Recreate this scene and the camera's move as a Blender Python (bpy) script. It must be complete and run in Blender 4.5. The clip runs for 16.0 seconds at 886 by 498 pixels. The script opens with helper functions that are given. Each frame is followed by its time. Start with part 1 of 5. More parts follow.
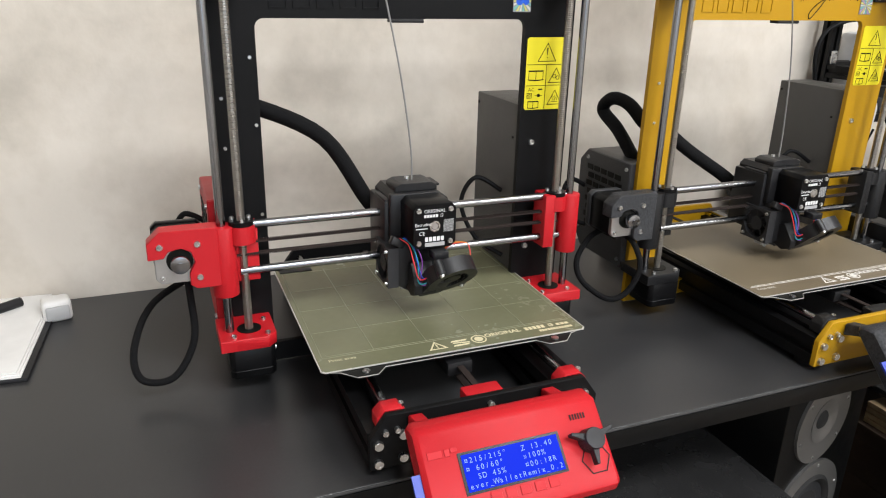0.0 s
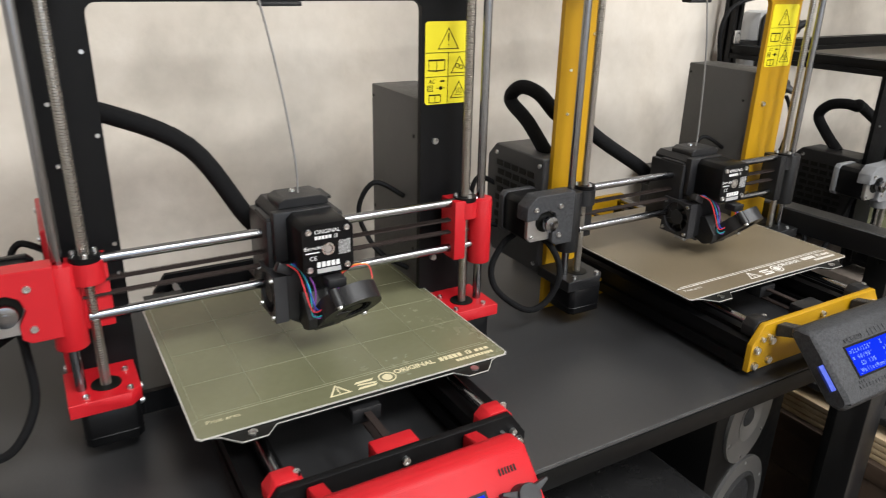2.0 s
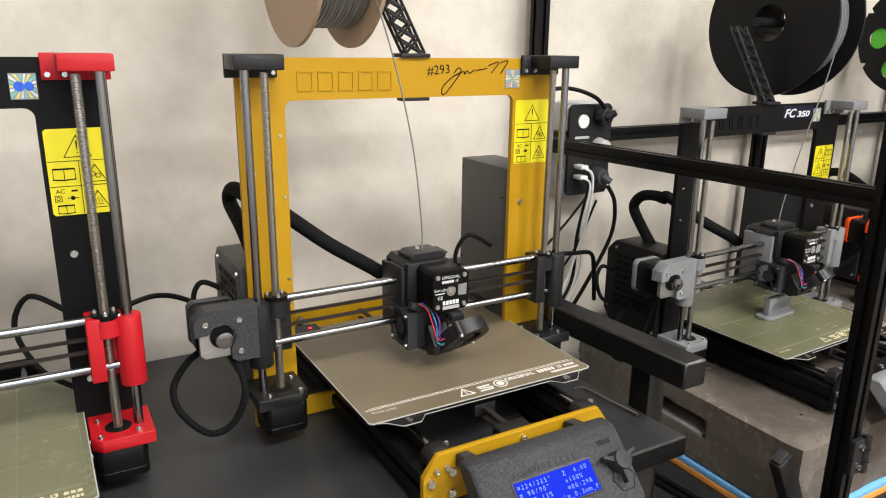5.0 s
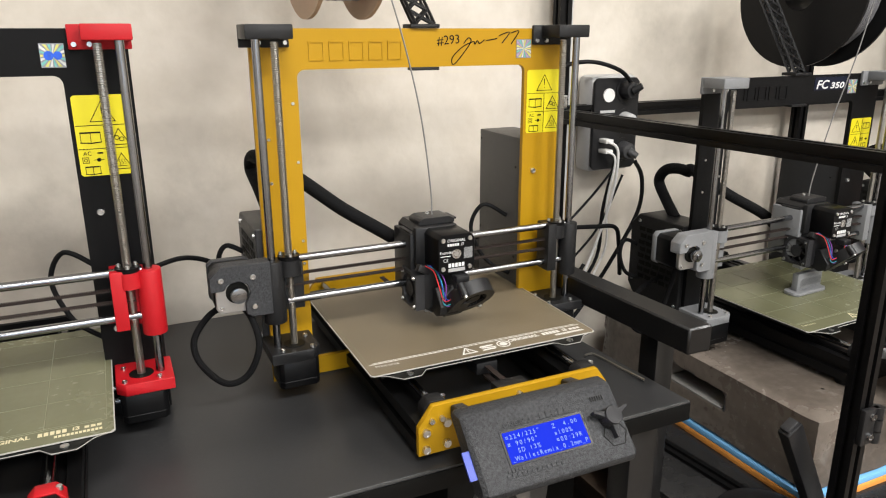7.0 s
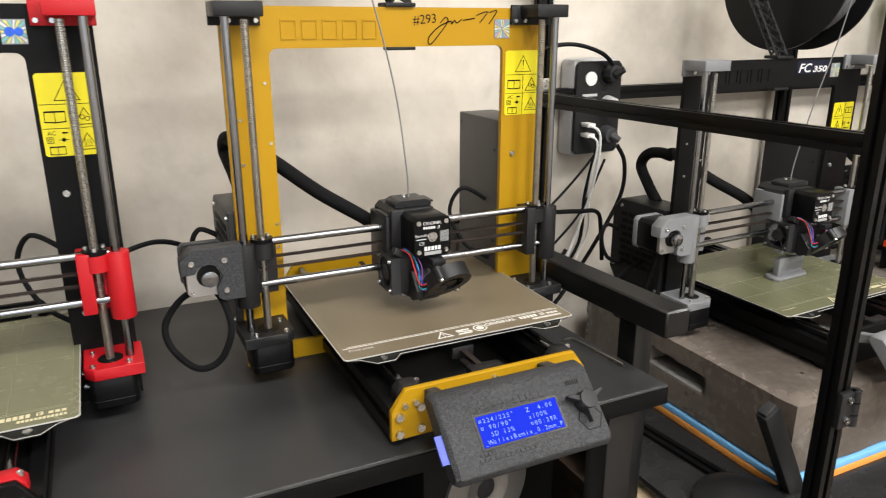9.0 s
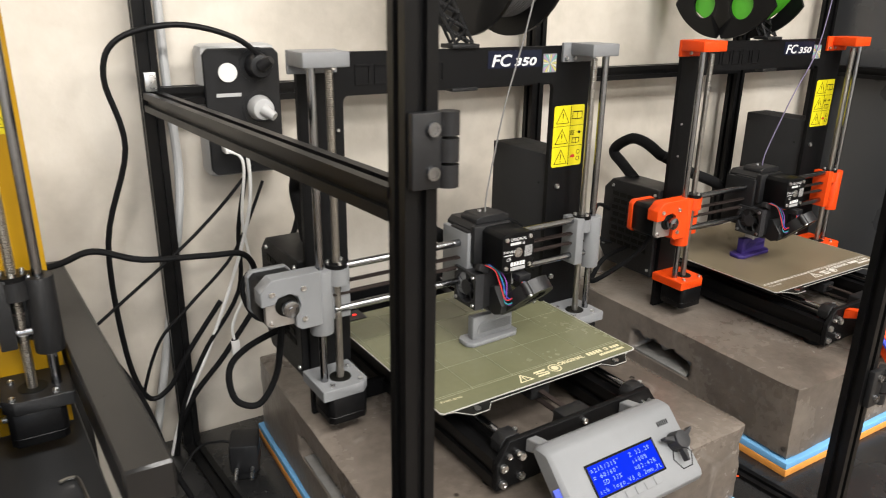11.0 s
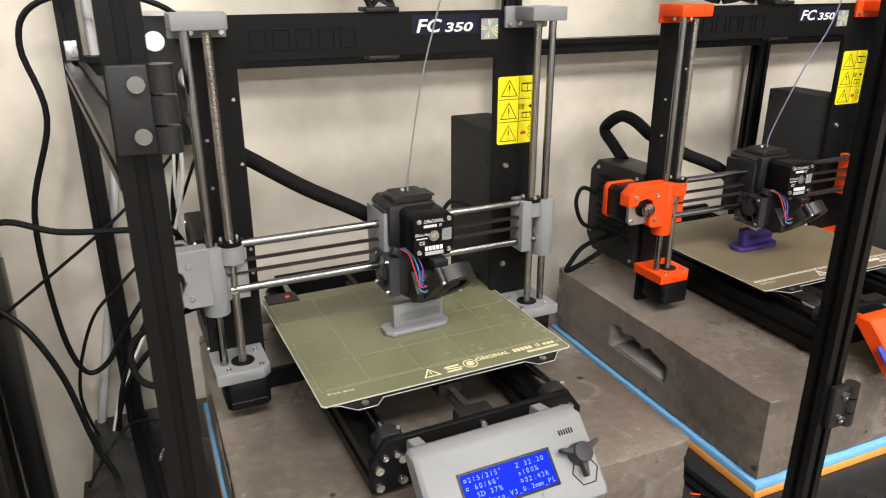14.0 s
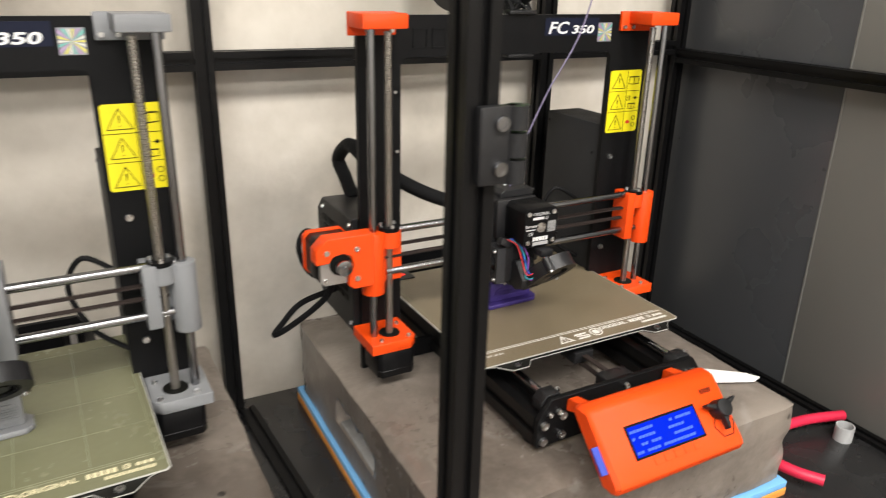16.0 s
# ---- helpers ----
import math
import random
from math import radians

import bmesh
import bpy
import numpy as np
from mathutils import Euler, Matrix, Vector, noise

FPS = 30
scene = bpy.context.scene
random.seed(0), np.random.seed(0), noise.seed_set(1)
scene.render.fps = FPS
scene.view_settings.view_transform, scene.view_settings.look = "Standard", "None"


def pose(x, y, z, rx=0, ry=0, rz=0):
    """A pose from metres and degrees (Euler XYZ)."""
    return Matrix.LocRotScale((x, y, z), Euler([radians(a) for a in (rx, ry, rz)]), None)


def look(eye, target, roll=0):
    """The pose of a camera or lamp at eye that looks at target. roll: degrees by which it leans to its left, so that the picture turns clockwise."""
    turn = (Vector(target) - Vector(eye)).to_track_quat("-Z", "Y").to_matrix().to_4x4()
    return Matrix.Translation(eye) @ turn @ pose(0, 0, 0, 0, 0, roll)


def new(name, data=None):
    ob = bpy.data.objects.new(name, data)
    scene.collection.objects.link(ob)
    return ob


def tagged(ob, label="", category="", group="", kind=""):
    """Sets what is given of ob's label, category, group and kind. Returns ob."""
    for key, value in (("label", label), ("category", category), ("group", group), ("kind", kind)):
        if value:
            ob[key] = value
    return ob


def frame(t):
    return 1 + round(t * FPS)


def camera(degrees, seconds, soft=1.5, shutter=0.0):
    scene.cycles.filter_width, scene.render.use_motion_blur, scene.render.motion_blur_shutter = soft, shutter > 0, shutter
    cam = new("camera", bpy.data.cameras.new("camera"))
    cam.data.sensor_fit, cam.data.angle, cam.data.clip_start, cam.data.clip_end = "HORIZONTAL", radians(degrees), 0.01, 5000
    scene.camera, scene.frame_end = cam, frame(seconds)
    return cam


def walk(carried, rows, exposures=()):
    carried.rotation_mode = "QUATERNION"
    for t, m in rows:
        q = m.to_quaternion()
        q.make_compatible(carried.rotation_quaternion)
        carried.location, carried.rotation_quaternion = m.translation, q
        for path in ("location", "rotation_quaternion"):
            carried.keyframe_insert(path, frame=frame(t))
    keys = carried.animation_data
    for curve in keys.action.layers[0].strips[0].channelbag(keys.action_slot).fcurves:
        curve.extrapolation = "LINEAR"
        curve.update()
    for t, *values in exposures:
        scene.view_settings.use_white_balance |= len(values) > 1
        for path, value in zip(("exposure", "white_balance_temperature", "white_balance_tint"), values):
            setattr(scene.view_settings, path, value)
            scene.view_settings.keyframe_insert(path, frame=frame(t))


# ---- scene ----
cam = camera(63.3, 16.0, soft=1.1, shutter=0.3)
PATH = [
    (0, (0.033, -0.009, 1.121), (0.742, 1.727, 0.425), 1.4),
    (0.5, (0.038, -0.004, 1.12), (0.765, 1.722, 0.42), 1.3),
    (1, (0.042, 0.008, 1.12), (0.804, 1.715, 0.409), 1.4),
    (1.5, (0.053, 0.037, 1.116), (0.881, 1.709, 0.398), 1.4),
    (2, (0.077, 0.082, 1.117), (1.019, 1.687, 0.382), 1.3),
    (2.5, (0.114, 0.139, 1.115), (1.205, 1.64, 0.369), 1.4),
    (3, (0.153, 0.177, 1.114), (1.358, 1.602, 0.393), 1.4),
    (3.5, (0.212, 0.161, 1.139), (1.427, 1.606, 0.48), 1.4),
    (4, (0.289, 0.093, 1.15), (1.425, 1.625, 0.547), 1.5),
    (6.5, (0.417, -0.069, 1.123), (1.24, 1.668, 0.572), -0.5),
    (7, (0.42, -0.07, 1.122), (1.225, 1.669, 0.549), -0.2),
    (7.5, (0.418, -0.067, 1.119), (1.21, 1.675, 0.539), -0.2),
    (8, (0.416, -0.069, 1.117), (1.206, 1.671, 0.529), -0.2),
    (8.5, (0.421, -0.072, 1.113), (1.213, 1.669, 0.527), -0.3),
    (9, (0.437, -0.069, 1.113), (1.262, 1.65, 0.511), 0.0),
    (9.5, (0.505, -0.039, 1.116), (1.427, 1.625, 0.498), 0.3),
    (10, (0.661, 0.033, 1.122), (1.724, 1.606, 0.496), 0.8),
    (12.5, (1.061, -0.005, 1.093), (1.832, 1.7, 0.386), 0.3),
    (13, (1.068, -0.008, 1.094), (1.821, 1.706, 0.39), 0.0),
    (13.5, (1.08, -0.01, 1.093), (1.822, 1.708, 0.389), -0.1),
    (14, (1.1, -0.012, 1.091), (1.84, 1.71, 0.391), -0.1),
    (14.5, (1.143, -0.021, 1.093), (1.903, 1.692, 0.393), 0.2),
    (15, (1.201, -0.028, 1.095), (2.011, 1.661, 0.395), 0.7),
    (15.5, (1.301, 0.002, 1.094), (2.166, 1.666, 0.397), 1.2),
    (16, (1.437, 0.038, 1.098), (2.313, 1.689, 0.388), 1.4),
]
walk(cam, [(t, look(eye, target, roll)) for t, eye, target, roll in PATH], [(0, -0.18, 5950, 10), (1.5, -0.18, 6000, 10), (3, 0.02, 6100, 10), (4, -0.08, 6150, 10), (6.5, -0.15, 6250, 10), (10, -0.08, 6300, 10), (12.5, 0.02, 6400, 10), (16, -0.03, 6400, 10)])

# ---- world and light ----
world = bpy.data.worlds.new("room_air")
scene.world = world
world.use_nodes = True
world.node_tree.nodes["Background"].inputs[0].default_value = (0.9, 0.95, 1.0, 1)
world.node_tree.nodes["Background"].inputs[1].default_value = 0.05


def ceiling_lamp(x, y, z, sx, sy, watts, colour):
    data = bpy.data.lights.new("ceiling_panel_light", "AREA")
    data.shape, data.size, data.size_y, data.energy, data.color = "RECTANGLE", sx, sy, watts, colour
    ob = new("ceiling_panel_light", data)
    ob.location = (x, y, z)
    return ob


LAMP = (0.985, 0.945, 0.88)
DAY = (0.72, 0.86, 1.0)
for lx in (0.42, 1.38, 2.34):
    ceiling_lamp(lx, -0.95, 2.68, 0.6, 0.6, 50, LAMP)
for lx in (-0.3, 1.4, 3.1):
    ceiling_lamp(lx, -2.7, 2.68, 1.2, 0.5, 47, LAMP)
window_light = ceiling_lamp(0.15, -3.56, 1.55, 1.5, 1.3, 18, DAY)
window_light.rotation_euler = (radians(90), 0, 0)
scene.view_settings.exposure = 0.0


# ---- materials ----
def material(name, colour, rough=0.5, metal=0.0, vary=0.12, scale=40.0, bump=0.0, bump_scale=300.0, coat=0.0, spec=None):
    m = bpy.data.materials.new(name)
    m.use_nodes = True
    nt = m.node_tree
    p = nt.nodes["Principled BSDF"]
    p.inputs["Roughness"].default_value = rough
    p.inputs["Metallic"].default_value = metal
    p.inputs["Coat Weight"].default_value = coat
    p.inputs["Specular IOR Level"].default_value = spec if spec is not None else (0.5 if max(colour) > 0.05 or metal > 0.2 else 0.14)
    co = nt.nodes.new("ShaderNodeTexCoord")
    n1 = nt.nodes.new("ShaderNodeTexNoise")
    n1.inputs["Scale"].default_value, n1.inputs["Detail"].default_value = scale, 6
    nt.links.new(co.outputs["Object"], n1.inputs["Vector"])
    ramp = nt.nodes.new("ShaderNodeMixRGB")
    ramp.inputs[1].default_value = (*[c * (1 - vary) for c in colour], 1)
    ramp.inputs[2].default_value = (*[min(1, c * (1 + vary)) for c in colour], 1)
    nt.links.new(n1.outputs["Fac"], ramp.inputs[0])
    nt.links.new(ramp.outputs[0], p.inputs["Base Color"])
    r = nt.nodes.new("ShaderNodeMapRange")
    r.inputs["To Min"].default_value, r.inputs["To Max"].default_value = max(0.02, rough * 0.8), min(1, rough * 1.2)
    nt.links.new(n1.outputs["Fac"], r.inputs["Value"])
    nt.links.new(r.outputs[0], p.inputs["Roughness"])
    if bump:
        n2 = nt.nodes.new("ShaderNodeTexNoise")
        n2.inputs["Scale"].default_value, n2.inputs["Detail"].default_value = bump_scale, 4
        nt.links.new(co.outputs["Object"], n2.inputs["Vector"])
        b = nt.nodes.new("ShaderNodeBump")
        b.inputs["Strength"].default_value, b.inputs["Distance"].default_value = bump, 0.001
        nt.links.new(n2.outputs["Fac"], b.inputs["Height"])
        nt.links.new(b.outputs[0], p.inputs["Normal"])
    return m


def printed(name, colour, rough=0.42):
    """Filament-printed plastic: fine horizontal layer lines."""
    m = material(name, colour, rough, 0, 0.06, 60, spec=0.28)
    nt = m.node_tree
    p = nt.nodes["Principled BSDF"]
    co = nt.nodes.new("ShaderNodeTexCoord")
    w = nt.nodes.new("ShaderNodeTexWave")
    w.bands_direction = "Z"
    w.inputs["Scale"].default_value = 800
    w.inputs["Distortion"].default_value = 0.3
    b = nt.nodes.new("ShaderNodeBump")
    b.inputs["Strength"].default_value, b.inputs["Distance"].default_value = 0.25, 0.0004
    nt.links.new(co.outputs["Object"], w.inputs["Vector"])
    nt.links.new(w.outputs["Fac"], b.inputs["Height"])
    nt.links.new(b.outputs[0], p.inputs["Normal"])
    return m


def two_scale(name, colours, rough, big, small, bump=0.3, bump_scale=60.0, dist=0.002, spots=0.0, metal=0.0):
    """Broad stains over a fine grain: colours are dark, middle, light."""
    m = bpy.data.materials.new(name)
    m.use_nodes = True
    nt = m.node_tree
    p = nt.nodes["Principled BSDF"]
    p.inputs["Metallic"].default_value = metal
    co = nt.nodes.new("ShaderNodeTexCoord")
    a = nt.nodes.new("ShaderNodeTexNoise")
    a.inputs["Scale"].default_value, a.inputs["Detail"].default_value, a.inputs["Distortion"].default_value = big, 8, 0.6
    f = nt.nodes.new("ShaderNodeTexNoise")
    f.inputs["Scale"].default_value, f.inputs["Detail"].default_value = small, 5
    for n in (a, f):
        nt.links.new(co.outputs["Object"], n.inputs["Vector"])
    mix = nt.nodes.new("ShaderNodeMath")
    mix.operation = "MULTIPLY_ADD"
    mix.inputs[1].default_value = 0.3
    nt.links.new(f.outputs["Fac"], mix.inputs[0])
    sub = nt.nodes.new("ShaderNodeMath")
    sub.operation = "MULTIPLY_ADD"
    sub.inputs[1].default_value, sub.inputs[2].default_value = 1.0, -0.15
    nt.links.new(a.outputs["Fac"], sub.inputs[0])
    nt.links.new(sub.outputs[0], mix.inputs[2])
    ramp = nt.nodes.new("ShaderNodeValToRGB")
    e = ramp.color_ramp.elements
    e[0].position, e[0].color = 0.32, (*colours[0], 1)
    e[1].position, e[1].color = 0.68, (*colours[2], 1)
    k = e.new(0.5)
    k.color = (*colours[1], 1)
    nt.links.new(mix.outputs[0], ramp.inputs[0])
    nt.links.new(ramp.outputs[0], p.inputs["Base Color"])
    r = nt.nodes.new("ShaderNodeMapRange")
    r.inputs["To Min"].default_value, r.inputs["To Max"].default_value = rough * 0.8, min(1, rough * 1.25)
    nt.links.new(mix.outputs[0], r.inputs["Value"])
    nt.links.new(r.outputs[0], p.inputs["Roughness"])
    g = nt.nodes.new("ShaderNodeTexNoise")
    g.inputs["Scale"].default_value, g.inputs["Detail"].default_value = bump_scale, 8
    nt.links.new(co.outputs["Object"], g.inputs["Vector"])
    b = nt.nodes.new("ShaderNodeBump")
    b.inputs["Strength"].default_value, b.inputs["Distance"].default_value = bump, dist
    nt.links.new(g.outputs["Fac"], b.inputs["Height"])
    nt.links.new(b.outputs[0], p.inputs["Normal"])
    return m


def pores(m):
    """Pinholes and pale scuffs cast into the concrete."""
    nt = m.node_tree
    p = nt.nodes["Principled BSDF"]
    co = nt.nodes.new("ShaderNodeTexCoord")
    old = p.inputs["Base Color"].links[0].from_socket
    for scale, lo, hi, shade in ((20.0, 0.055, 0.080, 0.30), (70.0, 0.05, 0.09, 0.65)):
        v = nt.nodes.new("ShaderNodeTexVoronoi")
        v.inputs["Scale"].default_value, v.inputs["Randomness"].default_value = scale, 1.0
        nt.links.new(co.outputs["Object"], v.inputs["Vector"])
        g = nt.nodes.new("ShaderNodeMapRange")
        g.inputs["From Min"].default_value, g.inputs["From Max"].default_value = lo, hi
        g.inputs["To Min"].default_value, g.inputs["To Max"].default_value = shade, 1.0
        nt.links.new(v.outputs["Distance"], g.inputs["Value"])
        mul = nt.nodes.new("ShaderNodeVectorMath")
        mul.operation = "SCALE"
        nt.links.new(old, mul.inputs[0])
        nt.links.new(g.outputs[0], mul.inputs["Scale"])
        old = mul.outputs[0]
    n = nt.nodes.new("ShaderNodeTexNoise")
    n.inputs["Scale"].default_value, n.inputs["Detail"].default_value, n.inputs["Distortion"].default_value = 16.0, 10, 1.5
    nt.links.new(co.outputs["Object"], n.inputs["Vector"])
    k = nt.nodes.new("ShaderNodeMapRange")
    k.inputs["From Min"].default_value, k.inputs["From Max"].default_value = 0.60, 0.72
    k.inputs["To Max"].default_value = 0.22
    nt.links.new(n.outputs["Fac"], k.inputs["Value"])
    mix = nt.nodes.new("ShaderNodeMixRGB")
    mix.inputs[2].default_value = (0.40, 0.375, 0.345, 1)
    nt.links.new(k.outputs[0], mix.inputs[0])
    nt.links.new(old, mix.inputs[1])
    nt.links.new(mix.outputs[0], p.inputs["Base Color"])


def scuffs(m):
    """Faint dusty smudges rubbed into a dark top."""
    nt = m.node_tree
    p = nt.nodes["Principled BSDF"]
    co = nt.nodes.new("ShaderNodeTexCoord")
    old = p.inputs["Base Color"].links[0].from_socket
    a = nt.nodes.new("ShaderNodeTexNoise")
    a.inputs["Scale"].default_value, a.inputs["Detail"].default_value, a.inputs["Distortion"].default_value = 7.0, 3, 0.8
    b = nt.nodes.new("ShaderNodeTexNoise")
    b.inputs["Scale"].default_value, b.inputs["Detail"].default_value, b.inputs["Distortion"].default_value = 60.0, 8, 3.0
    k = nt.nodes.new("ShaderNodeMath")
    k.operation = "MULTIPLY"
    for n, lo, hi, i in ((a, 0.62, 0.76, 0), (b, 0.54, 0.68, 1)):
        nt.links.new(co.outputs["Object"], n.inputs["Vector"])
        g = nt.nodes.new("ShaderNodeMapRange")
        g.inputs["From Min"].default_value, g.inputs["From Max"].default_value = lo, hi
        nt.links.new(n.outputs["Fac"], g.inputs["Value"])
        nt.links.new(g.outputs[0], k.inputs[i])
    mix = nt.nodes.new("ShaderNodeMixRGB")
    mix.inputs[2].default_value = (0.055, 0.054, 0.052, 1)
    nt.links.new(k.outputs[0], mix.inputs[0])
    nt.links.new(old, mix.inputs[1])
    nt.links.new(mix.outputs[0], p.inputs["Base Color"])


def glow(name, colour, strength):
    m = bpy.data.materials.new(name)
    m.use_nodes = True
    p = m.node_tree.nodes["Principled BSDF"]
    p.inputs["Base Color"].default_value = (*[c * 0.05 for c in colour], 1)
    p.inputs["Emission Color"].default_value = (*colour, 1)
    p.inputs["Emission Strength"].default_value = strength
    p.inputs["Roughness"].default_value = 0.35
    p.inputs["Specular IOR Level"].default_value = 0.03
    return m


M_WALL = two_scale("plaster_wallpaper", ((0.46, 0.42, 0.36), (0.565, 0.515, 0.445), (0.64, 0.59, 0.52)), 0.7, 5.0, 45.0, 0.35, 70.0, 0.0015)
M_DESK = two_scale("black_desk_laminate", ((0.024, 0.024, 0.025), (0.029, 0.029, 0.030), (0.037, 0.037, 0.038)), 0.33, 5.0, 300.0, 0.12, 900.0, 0.0004)
scuffs(M_DESK)
M_EDGE = material("worn_desk_edge", (0.05, 0.05, 0.05), 0.5, 0, 0.4, 120, 0.3, 400)
M_BLACK_STEEL = material("black_powder_steel", (0.0080, 0.0078, 0.0080), 0.30, 0, 0.2, 60, 0.1, 900, spec=0.5)
M_EXTRUSION = material("black_anodised_profile", (0.0045, 0.0044, 0.0046), 0.34, 0.0, 0.15, 30, spec=0.18)
M_CONCRETE = two_scale("grey_concrete", ((0.100, 0.083, 0.069), (0.150, 0.126, 0.106), (0.222, 0.190, 0.162)), 0.27, 3.2, 90.0, 0.45, 120.0, 0.0015)
pores(M_CONCRETE)
M_CONCRETE_IN = two_scale("pale_concrete", ((0.17, 0.165, 0.16), (0.24, 0.235, 0.225), (0.31, 0.30, 0.29)), 0.85, 14.0, 120.0, 0.6, 90.0, 0.002)
M_FOAM_BLUE = material("blue_foam", (0.16, 0.40, 0.70), 0.85, 0, 0.12, 120, 0.3, 500)
M_FOAM_ORANGE = material("orange_foam", (0.72, 0.29, 0.05), 0.85, 0, 0.15, 120, 0.3, 500)
M_BOARD = material("black_base_board", (0.018, 0.0178, 0.018), 0.27, 0, 0.3, 25, 0.2, 500, spec=0.5)
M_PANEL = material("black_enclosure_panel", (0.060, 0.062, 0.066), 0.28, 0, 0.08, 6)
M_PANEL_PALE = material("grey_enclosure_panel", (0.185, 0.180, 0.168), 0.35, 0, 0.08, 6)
M_FLOOR = two_scale("dark_floor", ((0.10, 0.08, 0.06), (0.14, 0.11, 0.085), (0.18, 0.15, 0.11)), 0.5, 3.0, 40.0)
M_CEIL = material("white_ceiling_paint", (0.75, 0.74, 0.72), 0.9)
M_ROOM = material("room_wall_paint", (0.72, 0.69, 0.64), 0.8)

M_FRAME_BLACK = material("black_powder_coated_aluminium", (0.0042, 0.0042, 0.0046), 0.5, 0, 0.15, 50, 0.3, 1500)
M_FRAME_GOLD = material("golden_yellow_anodised_aluminium", (0.405, 0.226, 0.004), 0.44, 0.0, 0.06, 30, 0.15, 1800, spec=0.25)
M_RED = printed("red_printed_plastic", (0.43, 0.0085, 0.014))
M_ORANGE = printed("orange_printed_plastic", (0.74, 0.062, 0.004))
M_GREY = printed("grey_printed_plastic", (0.20, 0.205, 0.213))
M_PLBLACK = printed("black_printed_plastic", (0.0105, 0.0105, 0.0112))
M_DKGREY = printed("dark_grey_printed_plastic", (0.026, 0.026, 0.028))
M_EBOX = printed("grey_black_printed_plastic", (0.046, 0.046, 0.048), 0.4)
M_GALAXY = material("speckled_graphite_plastic", (0.046, 0.047, 0.050), 0.40, 0.1, 0.95, 420, 0.8, 900)
M_CHROME = material("polished_steel_rod", (0.27, 0.275, 0.29), 0.20, 1.0, 0.05, 80)
M_STEEL = material("stainless_bolt", (0.62, 0.62, 0.62), 0.28, 1.0, 0.1, 200)
M_SCREW = material("trapezoid_lead_screw_steel", (0.42, 0.40, 0.37), 0.33, 1.0, 0.2, 300)
M_MOTOR = material("black_motor_lacquer", (0.0042, 0.0042, 0.0046), 0.34, 0, 0.2, 90)
M_MOTOR_AL = material("brushed_motor_plate", (0.52, 0.51, 0.50), 0.4, 0.9, 0.08, 200)
M_BODY = material("black_moulded_plastic", (0.0125, 0.0125, 0.0135), 0.40, 0, 0.2, 120, 0.08, 1400, spec=0.32)
M_RUBBER = material("black_cable_rubber", (0.0060, 0.0060, 0.0065), 0.5, 0, 0.2, 60)
M_SLEEVE = material("black_textile_sleeve", (0.0050, 0.0050, 0.0055), 0.75, 0, 0.4, 900, 0.8, 1600)
M_BELT = material("toothed_rubber_belt", (0.026, 0.019, 0.017), 0.7, 0, 0.3, 300)
# Lighter than M_PSU; the red printer's reflected light is put into this colour.
M_PSU_SHEEN = material("grey_powder_coat", (0.066, 0.0655, 0.065), 0.45, 0.2, 0.12, 60, 0.4, 1500)
M_PSU = material("dark_grey_powder_coat", (0.030, 0.0305, 0.032), 0.55, 0.2, 0.12, 60, 0.4, 1500)
M_PEI = two_scale("smooth_pei_sheet", ((0.128, 0.130, 0.074), (0.142, 0.143, 0.083), (0.158, 0.158, 0.094)), 0.25, 9.0, 160.0, 0.12, 900.0, 0.0002)
M_PEI_TEX = two_scale("textured_pei_sheet", ((0.138, 0.111, 0.070), (0.156, 0.125, 0.080), (0.174, 0.141, 0.092)), 0.40, 9.0, 1200.0, 0.8, 1800.0, 0.0003)
M_SHEET_EDGE = material("spring_steel_edge", (0.62, 0.61, 0.57), 0.35, 0.4, 0.1, 90)
M_PRINT_TAN = material("cream_sheet_print", (0.62, 0.56, 0.36), 0.55, 0, 0.15, 300)
M_GRID = material("faint_grid_print", (0.235, 0.235, 0.150), 0.45, 0, 0.3, 120)
M_PRINT_WHITE = material("white_sheet_print", (0.72, 0.70, 0.66), 0.55, 0, 0.12, 300)
M_LABEL_WHITE = material("white_label_print", (0.70, 0.70, 0.70), 0.5, 0, 0.1, 300)
M_CODE = material("grey_label_print", (0.36, 0.36, 0.36), 0.5, 0, 0.1, 300)
M_HEATBED = material("dark_heatbed_board", (0.008, 0.008, 0.007), 0.45, 0, 0.2, 90)
M_STICKER = material("yellow_warning_sticker", (0.70, 0.61, 0.006), 0.45, 0, 0.04, 40)
M_INK = material("black_sticker_ink", (0.006, 0.006, 0.005), 0.5)
M_REDINK = material("red_sticker_ink", (0.55, 0.03, 0.02), 0.5)
M_HOLO = material("silver_hologram_foil", (0.26, 0.26, 0.29), 0.35, 0.3, 0.3, 260)
M_HOLO_BLUE = material("blue_hologram_foil", (0.02, 0.10, 0.62), 0.3, 0.1, 0.5, 300)
M_HOLO_RAY = [material(n + "_hologram_ray", c, 0.3, 0.2, 0.3, 300) for n, c in (("yellow", (0.62, 0.58, 0.14)), ("pale", (0.62, 0.62, 0.58)), ("cyan", (0.16, 0.45, 0.40)), ("violet", (0.40, 0.28, 0.46)))]
M_LCD = glow("blue_lcd_backlight", (0.002, 0.028, 0.86), 1.0)
M_LCD_TEXT = glow("pale_lcd_letters", (0.42, 0.62, 1.0), 1.0)
M_LCD_DIM = glow("dim_lcd_marks", (0.14, 0.28, 0.98), 0.95)
M_LCD_RIM = material("black_lcd_rim", (0.008, 0.008, 0.010), 0.25)
M_SD = material("blue_memory_card", (0.02, 0.045, 0.36), 0.45)
M_FIL = material("pale_filament", (0.20, 0.195, 0.19), 0.35)
